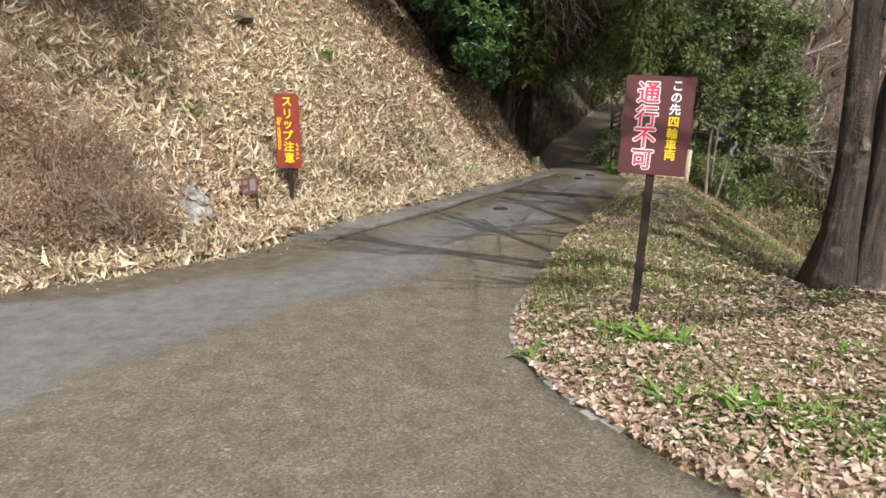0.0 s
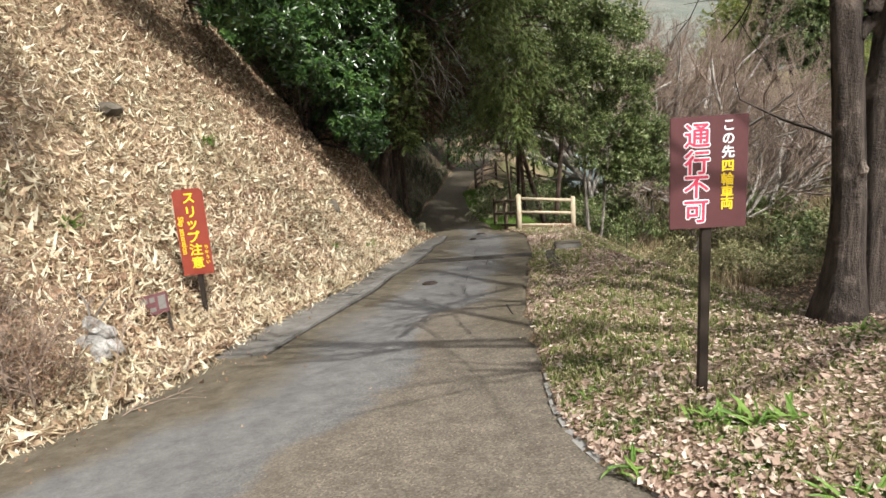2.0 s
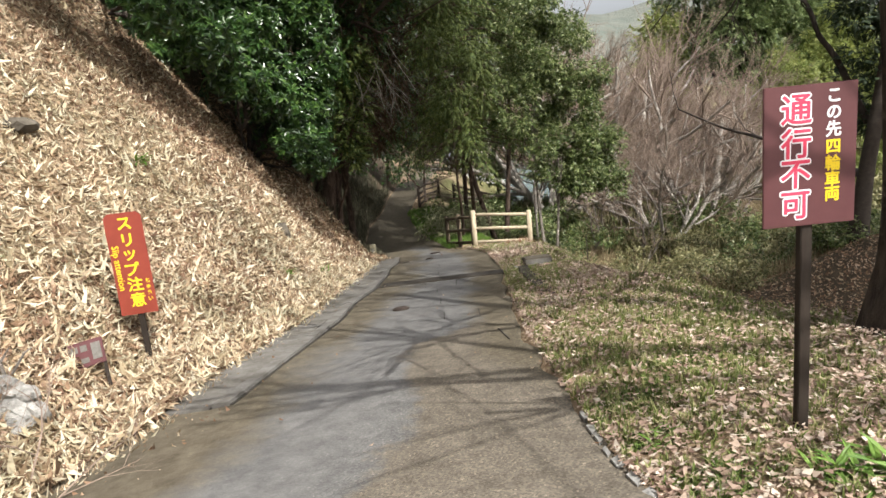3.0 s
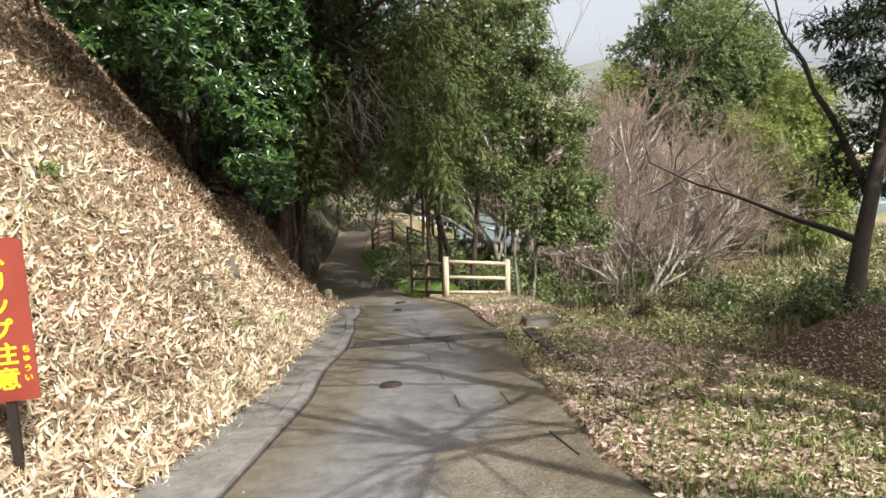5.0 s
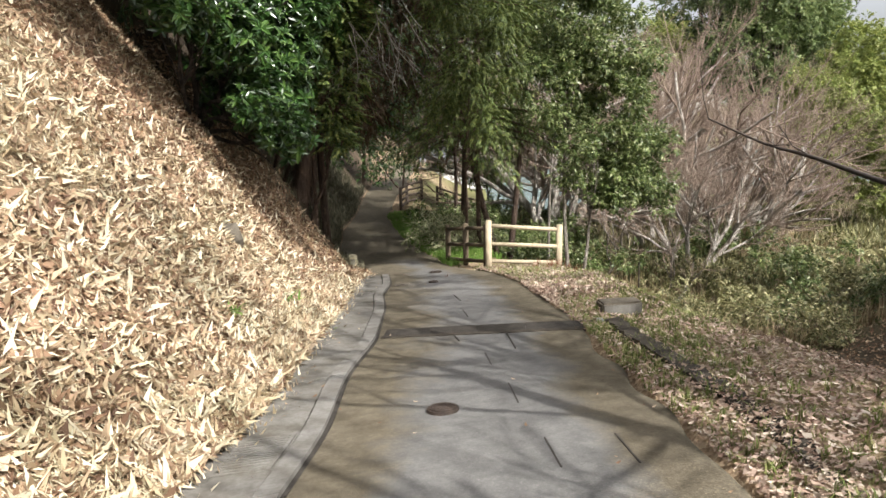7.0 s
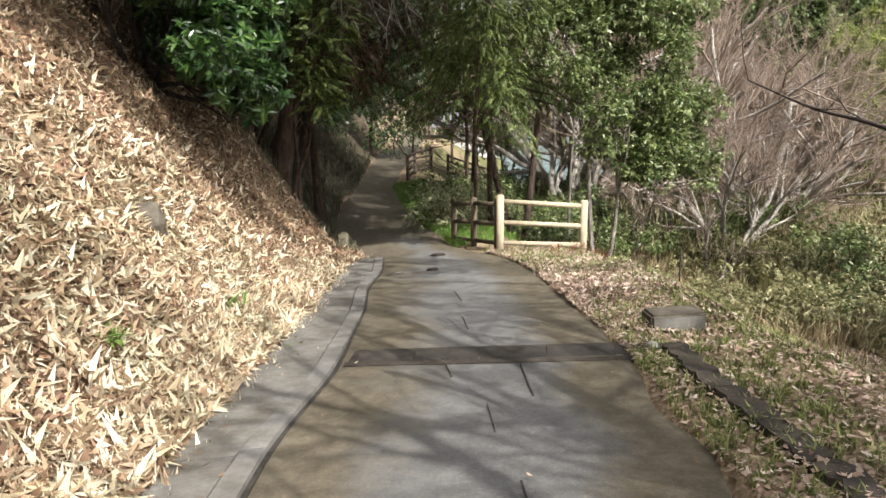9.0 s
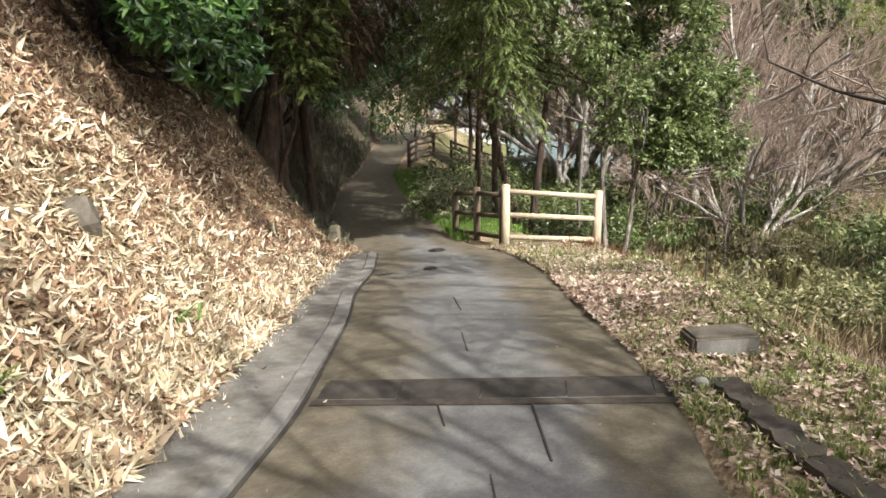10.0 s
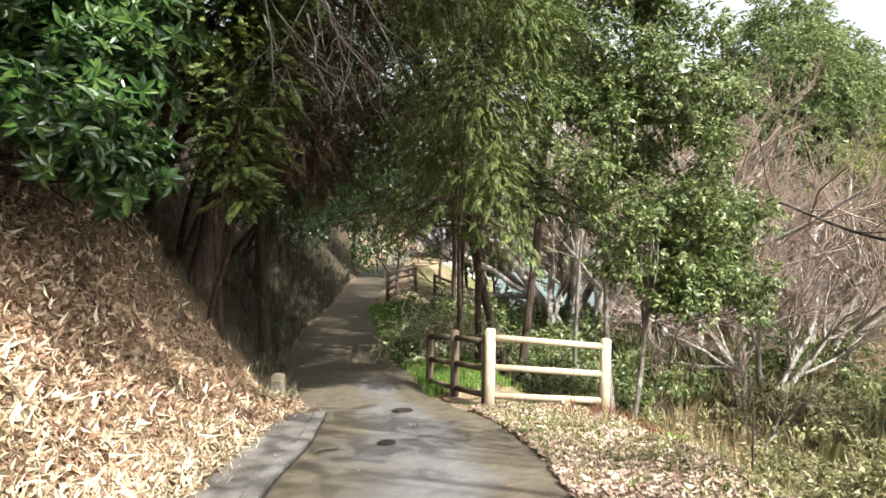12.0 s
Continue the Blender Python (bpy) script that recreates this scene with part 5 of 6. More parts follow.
leafy("cedar_tree", 6.0, 21.6, [(4.9, 18.8, 1.3, 0.6, 0.6, 0.7), (5.3, 18.8, 0.3, 0.5, 0.5, 0.7), (5.6, 19.0, 2.3, 0.8, 0.6, 0.7), (4.5, 19.0, 2.6, 0.7, 0.6, 0.7), (5.2, 19.6, 3.5, 0.9, 0.7, 0.7), (6.0, 19.4, 1.3, 0.45, 0.5, 0.6), (5.0, 20.2, 0.8, 0.6, 0.5, 0.7)], 4200, "spray", 0.21, M_CEDAR, "cedar with drooping yellow-green sprays beside the fence", 682, 3, M_BARK_CEDAR, "cedars along the lane", 0.05, shell=0.15, boughs=1)
for k, (x, y, cl) in enumerate((
        (11.5, 44, [(10.0, 43.5, -2.4, 1.4, 1.2, 1.4), (12.0, 44, -1.8, 1.6, 1.2, 1.8), (14.0, 44.5, 0.2, 1.8, 1.4, 2.0), (11.0, 44, 1.0, 2.0, 1.4, 1.8)]),
        (6.4, 42, [(6.0, 41.5, -1.6, 1.6, 1.4, 2.0), (7.4, 42.5, 0.4, 1.8, 1.4, 1.8), (8.8, 43.5, -0.4, 1.6, 1.4, 1.6)]),
        (13.4, 36.2, [(12.6, 35.6, -2.0, 1.2, 1.0, 1.4), (14.2, 36.2, -1.0, 1.4, 1.0, 1.6), (11.6, 34.8, -0.2, 1.2, 1.0, 1.2), (12.8, 35.6, 1.6, 1.6, 1.2, 1.4)]))):
    leafy("shade_tree", x, y, cl, 2400, "leaf", 0.32, M_OAK if k == 2 else M_LAUREL, "dense evergreen where the lane bends out of sight", 690 + k, 3, M_BARK_CEDAR, "shade trees over the lane", 0.07, "tree", 0.2, 2)
# sparse leaf clumps above view, added to drop dappled shade on the lane
leafy("unseen_dapple_tree", 9.6, 7.4, [(4.9, 8.4, 8.2, 1.2, 0.9, 0.5), (6.3, 9.0, 8.4, 1.2, 0.9, 0.5), (5.4, 10.2, 8.4, 1.3, 0.9, 0.5), (4.1, 7.0, 8.2, 1.0, 0.7, 0.4)], 240, "leaf", 0.36, M_OAK, "unseen evergreen with sparse boughs, added to dapple the lane", 67, 3, M_BARK, stem_r=0.09, boughs=4, shell=0.1)
leafy("hollow_tree", 12.6, 6.4, [(11.2, 6.6, 4.6, 1.9, 1.7, 1.2), (13.6, 7.2, 4.4, 2.0, 1.8, 1.3), (12.4, 7.4, 4.8, 1.9, 1.6, 1.1), (15.4, 8.8, 4.6, 2.0, 1.8, 1.3), (10.2, 5.0, 4.4, 1.6, 1.4, 1.0), (17.2, 9.8, 4.8, 1.9, 1.7, 1.2), (19.0, 10.0, 4.8, 1.9, 1.6, 1.1)], 6000, "leaf", 0.4, M_LAUREL, "spreading evergreen that shades the hollow beside the verge", 65, 3, M_BARK, stem_r=0.14, boughs=4, shell=0.2)
leafy("bank_tree", -7.4, 4.6, [(-2.4, 2.2, 8.3, 1.0, 1.2, 0.7), (-2.6, 3.6, 8.3, 1.0, 1.2, 0.7), (-3.3, 4.6, 8.4, 0.9, 1.0, 0.7), (-3.8, 3.0, 8.6, 1.2, 1.5, 0.8)], 1500, "leaf", 0.3, M_OAK, "evergreen tree high on the bank shading the slope", 66, 3, M_BARK, stem_r=0.12, boughs=3)

# tall trees and bamboo beyond the thicket
TL = "tall broad-crowned green tree beyond the thicket"
tall = leafy("tall_tree", 35, 40, [(35, 40, 6, 3.2, 3, 2.6), (33, 40, 3.5, 2.6, 2.5, 2.2), (37.5, 40, 4.2, 3, 2.5, 2.4), (35, 39, 1, 3.5, 2.5, 2.5), (38.5, 40.5, 1, 2.4, 2.4, 2.4), (34, 40.5, 8, 2.2, 2, 1.8)], 6500, "leaf", 0.58, M_TALL, TL, 71, 4, stem_r=0.22, group="trees beyond the thicket", shell=0.6)
for k, (x, y, s_) in enumerate(((39.5, 42.5, 0.95), (37.5, 46, 1.15))):
    c = copy_thing(tall, pose(x, y, max(-5, on_ground(x, y)), 0, 0, 70 * k + 40))
    c.scale = (s_, s_, s_)
BL = "pale yellow-green bamboo clump on the terrace"
bam = leafy("bamboo_clump", 32, 31, [(32, 31, -1.2, 1.8, 1.6, 1.6), (33.2, 31, 0.6, 1.6, 1.4, 1.8), (31, 31, 0.8, 1.3, 1.3, 1.7), (32.4, 31, 2.6, 1.2, 1.2, 1.5), (33.8, 30.5, -2.4, 1.5, 1.4, 1.2)], 4600, "leaf", 0.44, M_BAMBOO, BL, 72, 6, M_BAMBOO, "bamboo clumps", 0.05, "bamboo", 0.4)
for k, (x, y, s_) in enumerate(((36.5, 36, 1.1), (31, 46, 1.5), (30, 33, 0.8), (25.5, 27.5, 0.72), (27.2, 25.6, 0.62))):
    c = copy_thing(bam, pose(x, y, on_ground(x, y), 0, 0, 50 * k))
    c.scale = (s_, s_, s_)


def mound_tree():
    """A dark evergreen with a forked trunk, a long bare limb out over the terrace and a bare upper limb."""
    bx, by = 14.45, 15.1
    bz = on_ground(bx, by)
    t = empty("mound_tree", bx, by, bz, label="dark evergreen on the mound with a long bare low limb", category="tree")
    o = np.array([bx, by, bz])
    rng = np.random.default_rng(3)
    trunk = np.array([(bx - 0.05, by, bz - 0.3), (14.5, 15.12, bz + 0.5), (14.58, 15.12, bz + 1.0), (14.69, 15.15, -1.6), (14.95, 15.05, 0.2), (15.1, 14.9, 2.4), (15.2, 15.0, 4.6)]) - o
    pts, rad = smooth_path(trunk, [0.3, 0.24, 0.2, 0.19, 0.16, 0.12, 0.05], 20)
    v, f = flared(pts, rad, 9, 16, 0.1)
    part_np("trunk", v, f, M_TWIG_DARK, t, smooth=True)
    low = np.array(LOW_LIMB) - o
    high = np.array(HIGH_LIMB) - o
    for nm, L_, r0 in (("low_limb", low, 0.11), ("high_limb", high, 0.1)):
        limbs = [(*smooth_path(L_, np.linspace(r0, 0.03, len(L_)), 16), 3)]
        for j in range(2, len(L_)):
            grow(L_[j], rng.normal(0, 1, 3) + np.array([-0.5, 0.5, 0.6]), 1.7, 0.022, 2, rng, 0.4, 0.02, (2, 3), 0.6, limbs, 5, 0.8)
        trunk_part(limbs, M_TWIG_DARK, t, 6, nm)
    cl = []
    for c in CROWN:
        for _ in range(5):
            q = rng.normal(0, 0.5, 3)
            cl.append((*(np.array(c) - o + q), rng.uniform(0.4, 0.7), rng.uniform(0.4, 0.7), rng.uniform(0.25, 0.45)))
    p, d = crown_points(cl, 5200, rng, 0.3)
    arr = []
    R = outward(d, rng, 0.6)
    sz = 0.26 * rng.uniform(0.65, 1.25, len(p))
    for q in range(3):
        arr.append(scatter(spray_t(10, np.random.default_rng(80 + q), 1.0, 0.3, 0.32, 0.2), p[q::3], R[q::3], sz[q::3]))
    v, f = join(*arr)
    part_np("crown", v, f, M_PINE, t)


LOW_LIMB = [(14.61, 15.09, -1.67), (15.43, 16.38, -1.60), (16.48, 18.65, -1.50), (17.27, 21.60, -1.04), (17.62, 23.54, -0.86), (17.21, 25.86, -0.01)]
HIGH_LIMB = [(15.04, 15.42, -0.34), (14.75, 16.22, 1.47), (14.49, 16.52, 1.98), (14.46, 16.79, 2.77), (14.21, 17.29, 3.50), (14.13, 17.49, 4.39)]
CROWN = [(15.0, 15.8, 2.9), (15.6, 15.6, 3.8), (15.6, 15.3, 2.2), (15.2, 15.8, 1.1), (15.6, 15.3, 0.2), (14.9, 16.2, 3.9), (16.2, 15.2, 4.6), (16.4, 14.8, 1.2), (16.2, 14.9, 3.0), (15.8, 15.8, 5.4)]
mound_tree()

# far bank: hill, houses
hx = np.linspace(-500, 1400, 90)
hv = []
for row, (oy, k) in enumerate(((300, 0.0), (380, 0.55), (470, 1.0), (620, 0.6))):
    hv.append(np.stack([hx, np.full_like(hx, oy) + 20 * np.sin(hx / 90), -6 + k * (58 + 26 * np.sin(hx / 150 + 1) + 12 * np.sin(hx / 47) + 4 * np.sin(hx / 17))], -1))
hv = np.concatenate(hv)
i = np.arange(3)[:, None] * 90 + np.arange(89)[None]
tagged(new("backdrop_hill", mesh_np("backdrop_hill", hv, np.stack([i, i + 1, i + 91, i + 90], -1).reshape(-1, 4), M_HILL, smooth=True)), "hazy wooded hill beyond the river", "hill", kind="structure")


def house(x, y, w, d_, h, rz, label):
    hs = empty("house", x, y, on_ground(x, y), rz, label=label, category="house", group="houses across the river")
    bm = bmesh.new()
    box(bm, -w / 2, w / 2, -d_ / 2, d_ / 2, -0.5, h, 0.02)
    wall = part("wall", bm, M_WALL, hs)
    bm = bmesh.new()
    o = 0.6
    a = [bm.verts.new(p) for p in ((-w / 2 - o, -d_ / 2 - o, h), (w / 2 + o, -d_ / 2 - o, h), (w / 2 + o, d_ / 2 + o, h), (-w / 2 - o, d_ / 2 + o, h), (-w / 2 - o, 0, h + 1.6), (w / 2 + o, 0, h + 1.6))]
    for q in ((0, 1, 5, 4), (2, 3, 4, 5), (0, 4, 3), (1, 2, 5), (3, 2, 1, 0)):
        bm.faces.new([a[k] for k in q])
    part("roof", bm, M_ROOF, hs)
    for k in range(4):
        bm = bmesh.new()
        box(bm, -w / 2 + w * (k + 0.3) / 4, -w / 2 + w * (k + 0.75) / 4, -d_ / 2 - 0.05, -d_ / 2 + 0.05, 1.0, 2.1)
        part("window", bm, M_GLASS_DARK, wall)


house(150, 118, 13, 8, 3.4, -35, "low pale house with a grey tile roof")
house(172, 112, 10, 8, 5.2, -35, "pale two-storey house with a grey tile roof")
house(133, 128, 12, 7, 3.2, -30, "low pale house with a grey tile roof")
house(19.2, 54.5, 4.5, 3.5, 1.6, -20, "small pale riverside shed under the trees")

# ---------------------------------------------------------------- undergrowth


def ground_frame(x, y):
    h = 0.12
    nx = (height(x - h, y) - height(x + h, y)) / (2 * h)
    ny = (height(x, y - h) - height(x, y + h)) / (2 * h)
    n = np.stack([nx, ny, np.ones_like(nx)], -1)
    n /= np.linalg.norm(n, axis=1)[:, None]
    return n


def lie(n, rng, tilt):
    """Turns that lay things on slopes with normals n."""
    N = len(n)
    nn = n + rng.normal(0, tilt, (N, 3))
    nn /= np.linalg.norm(nn, axis=1)[:, None]
    a = rng.normal(0, 1, (N, 3))
    x = a - (a * nn).sum(1)[:, None] * nn
    x /= np.linalg.norm(x, axis=1)[:, None]
    return np.stack([x, np.cross(nn, x), nn], -1)


def stuff(name, arrs, mat, label, category):
    v, f = join(*arrs)
    return tagged(new(name, mesh_np(name, v, f, mat)), label, category, kind="stuff")


def litter(name, x, y, mat, label, seed, s0, s1, shapes, tilt=0.28, lift=0.012):
    rng = np.random.default_rng(seed)
    z = height(x, y)
    n = ground_frame(x, y)
    R = lie(n, rng, tilt)
    P = np.stack([x, y, z], -1) + n * (lift + rng.random(len(x)) * 0.035)[:, None]
    sz = rng.uniform(s0, s1, len(x)) * (0.8 + 0.6 * rng.random(len(x)) ** 3)
    k = len(shapes)
    stuff(name, [scatter(shapes[q], P[q::k], R[q::k], sz[q::k]) for q in range(k)], mat, label, "leaf litter")


R8 = np.random.default_rng(88)
# bank litter: strips of bamboo sheath and leaf
N = 200000
yy = 3.2 + 16.8 * R8.random(N)
dd = -0.12 + 9.0 * R8.random(N) ** 1.35
keep = R8.random(N) < np.clip((20.0 - yy - 0.6 * dd) / 2.5 + 0.25, 0.12, 1)
yy, dd = yy[keep], dd[keep]
gl = (road_left(yy + 0.2) - road_left(yy - 0.2)) / 0.4
xx = road_left(yy) - dd * np.sqrt(1 + gl * gl)
grey_part = R8.random(len(xx)) < np.clip((dd - 1.0) / 2.2, 0.1, 0.85) * np.clip(0.75 + 0.5 * wave(xx, yy, 31, 1.2), 0.2, 1) * np.interp(yy, [4, 8, 11, 20], [1.1, 0.8, 0.5, 0.4])
litter("old_bank_litter", xx[grey_part], yy[grey_part], M_LITTER_GREY, "weathered grey-brown bamboo leaves on the upper bank", 6, 0.05, 0.15, [chip_t(0.08, 0.14), chip_t(0.11, 0.25), chip_t(0.16, 0.3), chip_t(0.06, -0.12), chip_t(0.17, 0.25), chip_t(0.1, 0.35)], 0.55)
xx, yy = xx[~grey_part], yy[~grey_part]
brown_part = R8.random(len(xx)) < np.clip((yy - 1.15 * xx - 13.8) / 3.0, 0.12, 0.8)
litter("brown_bank_leaves", xx[brown_part], yy[brown_part], M_LITTER_BROWN, "brown fallen tree leaves at the shaded end of the bank", 8, 0.06, 0.15, [chip_t(0.2, 0.2), chip_t(0.3, 0.28), chip_t(0.15, 0.3), chip_t(0.36, 0.3)], 0.5)
xx, yy = xx[~brown_part], yy[~brown_part]
litter("bank_leaf_litter", xx, yy, M_LITTER, "dry straw-coloured bamboo leaves covering the bank", 1, 0.07, 0.23, [chip_t(0.08, 0.16), chip_t(0.11, 0.28), chip_t(0.15, 0.3), chip_t(0.06, -0.12), chip_t(0.19, 0.3), chip_t(0.09, 0.4)], 0.5)
N = 30000
yy = 3.0 + 16.5 * R8.random(N) ** 0.6
dd = -0.34 - 0.25 * np.clip((10.0 - yy) / 2.0, 0, 1) + (1.8 + 2.2 * np.clip((yy - 12.5) / 3.0, 0, 1)) * R8.random(N) ** 1.1
gl = (road_left(yy + 0.2) - road_left(yy - 0.2)) / 0.4
xx = road_left(yy) - dd * np.sqrt(1 + gl * gl)
litter("fallen_leaves", xx, yy, M_LITTER_BROWN, "brown and tan fallen leaves along the bank foot", 2, 0.05, 0.11, [chip_t(0.5, 0.25), chip_t(0.65, 0.15), chip_t(0.4, 0.4)], 0.35)
# verge leaves
N = 175000
yy = 0.8 + 17.5 * R8.random(N) ** 1.25
ee = 0.02 + 5.5 * R8.random(N) ** 1.25
gr = (road_right(yy + 0.2) - road_right(yy - 0.2)) / 0.4
xx = road_right(yy) + ee * np.sqrt(1 + gr * gr)
w = 0.5 - 0.75 * wave(xx, yy, 11, 0.9) + np.interp(yy, [0, 5, 7, 8, 10, 13, 18], [0.6, 0.58, 0.4, 0.25, 0.05, 0.25, 0.7])
keep = R8.random(N) < np.clip(w, 0.06, 1)
pale = keep & (yy > 13.2)
litter("pale_verge_leaves", xx[pale], yy[pale], M_LITTER_TAN, "bleached fallen leaves lying before the log fence", 7, 0.04, 0.09, [chip_t(0.4, 0.3), chip_t(0.3, 0.2), chip_t(0.5, 0.3)], 0.4)
keep = keep & (yy <= 13.2)
litter("verge_leaves", xx[keep], yy[keep], M_LITTER_TAN, "curled brown fallen leaves strewn over the verge", 3, 0.024, 0.062, [chip_t(0.5, 0.2), chip_t(0.65, 0.14), chip_t(0.4, 0.28), chip_t(0.3, 0.12)], 0.28)
# brown leaves on the bare earth of the hollow and its mound
N = 14000
xx = 13.0 + R8.normal(0, 3.4, N)
yy = 12.6 + R8.normal(0, 2.2, N)
d_, e_ = sides(xx, yy)
keep = e_ > 1.4
litter("hollow_leaves", xx[keep], yy[keep], M_LITTER_BROWN, "brown fallen leaves over bare earth in the shaded hollow", 9, 0.05, 0.12, [chip_t(0.4, 0.3), chip_t(0.55, 0.2), chip_t(0.3, 0.35)], 0.35)
# a few leaves and chips on the lane
N = 170
yy = 3 + 16 * R8.random(N)
uu = np.where(R8.random(N) < 0.7, R8.random(N) ** 3 * 0.5, 1 - R8.random(N) ** 3 * 0.4)
xx = road_left(yy) + (road_right(yy) - road_left(yy)) * uu
Pz = np.stack([xx, yy, road_z(yy) + 0.03], -1)
stuff("lane_leaves", [scatter(chip_t(0.4, 0.2), Pz, rotations(N, 0.15, rng=R8), R8.uniform(0.02, 0.055, N))], M_LITTER_BROWN, "single dry leaves scattered on the lane", "leaf litter")


def tufts(name, x, y, size, mat, label, seed, blades=9, width=0.03, lean=0.6, category="grass"):
    rng = np.random.default_rng(seed)
    tm = [tuft_t(blades, np.random.default_rng(seed + q), width, lean) for q in range(4)]
    P = np.stack([x, y, height(x, y) - 0.01], -1)
    R = rotations(len(x), 0.12, rng=rng)
    sz = size * rng.uniform(0.5, 1.3, len(x))
    stuff(name, [scatter(tm[q], P[q::4], R[q::4], sz[q::4]) for q in range(4)], mat, label, category)


# short verge grass
N = 80000
yy = 1.2 + 19 * R8.random(N)
ee = 0.02 + 5.5 * R8.random(N)
gr = (road_right(yy + 0.2) - road_right(yy - 0.2)) / 0.4
xx = road_right(yy) + ee * np.sqrt(1 + gr * gr)
w = 0.28 + 0.8 * wave(xx, yy, 11, 0.9) + np.interp(yy, [0, 4.5, 6, 8, 12, 15, 20], [-0.42, -0.4, -0.28, 0.05, 0.5, 0.25, -0.1])
keep = R8.random(N) < np.clip(w, 0.02, 1)
tufts("verge_grass", xx[keep], yy[keep], 0.095, M_GRASS, "short worn green and yellowed grass on the verge", 11, 7, 0.045, 0.9)
# grass at the inner edge past the gate
N = 2600
yy = 19.5 + 14 * R8.random(N)
ee = 0.0 + 1.3 * R8.random(N)
xx = road_right(yy) + ee
# bright fresh green stands in for sunlight on this grass
tufts("lane_edge_grass", xx, yy, 0.17, M_FRESH, "green grass edging the shaded lane, brightened for sun", 12, 9, 0.03, 0.7)
# low clover in patches among the fallen leaves
xs_, ys_ = [], []
for cx, cy, sp, n_ in ((1.35, 2.75, 0.16, 260), (1.75, 2.55, 0.2, 340), (2.2, 2.75, 0.18, 240), (0.95, 3.35, 0.1, 110), (2.6, 2.35, 0.2, 260), (0.72, 4.1, 0.12, 150), (1.0, 5.2, 0.14, 160), (2.5, 4.3, 0.16, 160), (3.0, 4.6, 0.2, 220), (1.6, 5.6, 0.2, 180), (0.62, 4.7, 0.1, 110), (1.9, 1.9, 0.18, 200)):
    xs_.append(cx + R8.normal(0, sp, n_))
    ys_.append(cy + R8.normal(0, sp * 0.7, n_))
xx, yy = np.concatenate(xs_), np.concatenate(ys_)
keep = sides(xx, yy)[1] > 0.04
tufts("clover_patches", xx[keep], yy[keep], 0.055, M_CLOVER, "low green clover growing in patches through fallen leaves", 21, 9, 0.09, 1.1, "clover")
# dry reeds and scrub down the bank
N = 15000
yy = 12.5 + 20 * R8.random(N)
ee = 2.4 + 15 * R8.random(N)
xx = road_right(yy) + ee
keep = (R8.random(N) < np.clip(0.35 + 0.6 * wave(xx, yy, 15, 0.8) + (yy - 14) * 0.06, 0.03, 1) * np.clip((yy - 13.0) / 3.5, 0, 1) * np.clip((ee - 2.2) / 1.8, 0.05, 1)) & (((xx - 13.0) / 4.5) ** 2 + ((yy - 13.0) / 2.6) ** 2 > 1)
tufts("dry_reeds", xx[keep], yy[keep], 0.62, M_DRY, "pale dry reeds and dead grass on the river bank", 13, 6, 0.015, 0.6)
N = 9000
xx = 12.0 + 26.0 * R8.random(N)
yy = 17.5 + 19.0 * R8.random(N)
keep = R8.random(N) < np.clip(0.6 + 0.5 * wave(xx, yy, 17, 0.6), 0.1, 1)
tufts("terrace_reeds", xx[keep], yy[keep], 0.9, M_SCRUB, "olive and straw reeds over the river terrace", 18, 8, 0.03, 0.6)
N = 900
xx = 7.6 + R8.normal(0, 0.9, N)
yy = 17.0 + R8.normal(0, 0.5, N)
tufts("red_dead_grass", xx, yy, 0.28, M_RED_GRASS, "reddish dead grass beside the log fence", 14, 9, 0.012, 0.7)
# tall dead stalks on the left slope under the trees
N = 2600
yy = 16.5 + 22 * R8.random(N)
dd = 0.05 + 4.0 * R8.random(N) ** 1.3
xx = road_left(yy) - dd
keep = (yy + 0.8 * dd) > 19.6
# both grasses here use the shade-darkened colour
tufts("bank_undergrowth", xx[keep], yy[keep], 0.26, M_DRY_SHADE, "dry undergrowth under the cedars, darkened for shade", 15, 8, 0.014, 0.8)
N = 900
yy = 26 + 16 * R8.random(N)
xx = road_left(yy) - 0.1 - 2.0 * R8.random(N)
tufts("tall_reed_edge", xx, yy, 0.5, M_DRY_SHADE, "tall grass hanging over the lane, darkened for shade", 16, 9, 0.02, 0.8)
# bright weeds
def weed(x, y, size, seed, name="green_weed", label="fresh green leafy weed growing through fallen leaves"):
    o = empty(name, x, y, on_ground(x, y), label=label, category="weed", group="green weeds")
    rng = np.random.default_rng(seed)
    n = 34
    tm = leaf_t(1, 0.17, 0.05, 0.35)
    a = rng.uniform(0, 6.28, n)
    el = rng.uniform(0.15, 1.1, n)
    R = np.stack([np.array(Euler((0, -e_, a_)).to_matrix()) for e_, a_ in zip(el, a)])
    P = rng.normal(0, 0.05, (n, 3)) * np.array([1.3, 0.9, 0.0])
    v, f = scatter(tm, P, R, size * rng.uniform(0.6, 1.1, n))
    part_np("leaves", v, f, M_FRESH, o)


for k, (x, y, s_) in enumerate(((1.18, 3.72, 0.2), (1.32, 3.66, 0.18), (1.05, 3.78, 0.15), (0.78, 5.75, 0.12), (0.62, 3.6, 0.14), (1.15, 2.95, 0.16), (1.45, 2.8, 0.15), (1.7, 2.75, 0.14), (1.95, 2.5, 0.15), (0.85, 4.6, 0.1), (2.9, 4.7, 0.14), (2.4, 3.6, 0.12), (5.6, 15.6, 0.16), (6.2, 16.6, 0.18), (-3.4, 7.6, 0.2), (-2.95, 7.9, 0.16), (-0.35, 12.2, 0.14), (0.4, 14.0, 0.15), (-2.0, 11.5, 0.2), (0.75, 13.2, 0.14), (-1.75, 7.25, 0.12))):
    weed(x, y, s_, 300 + k)


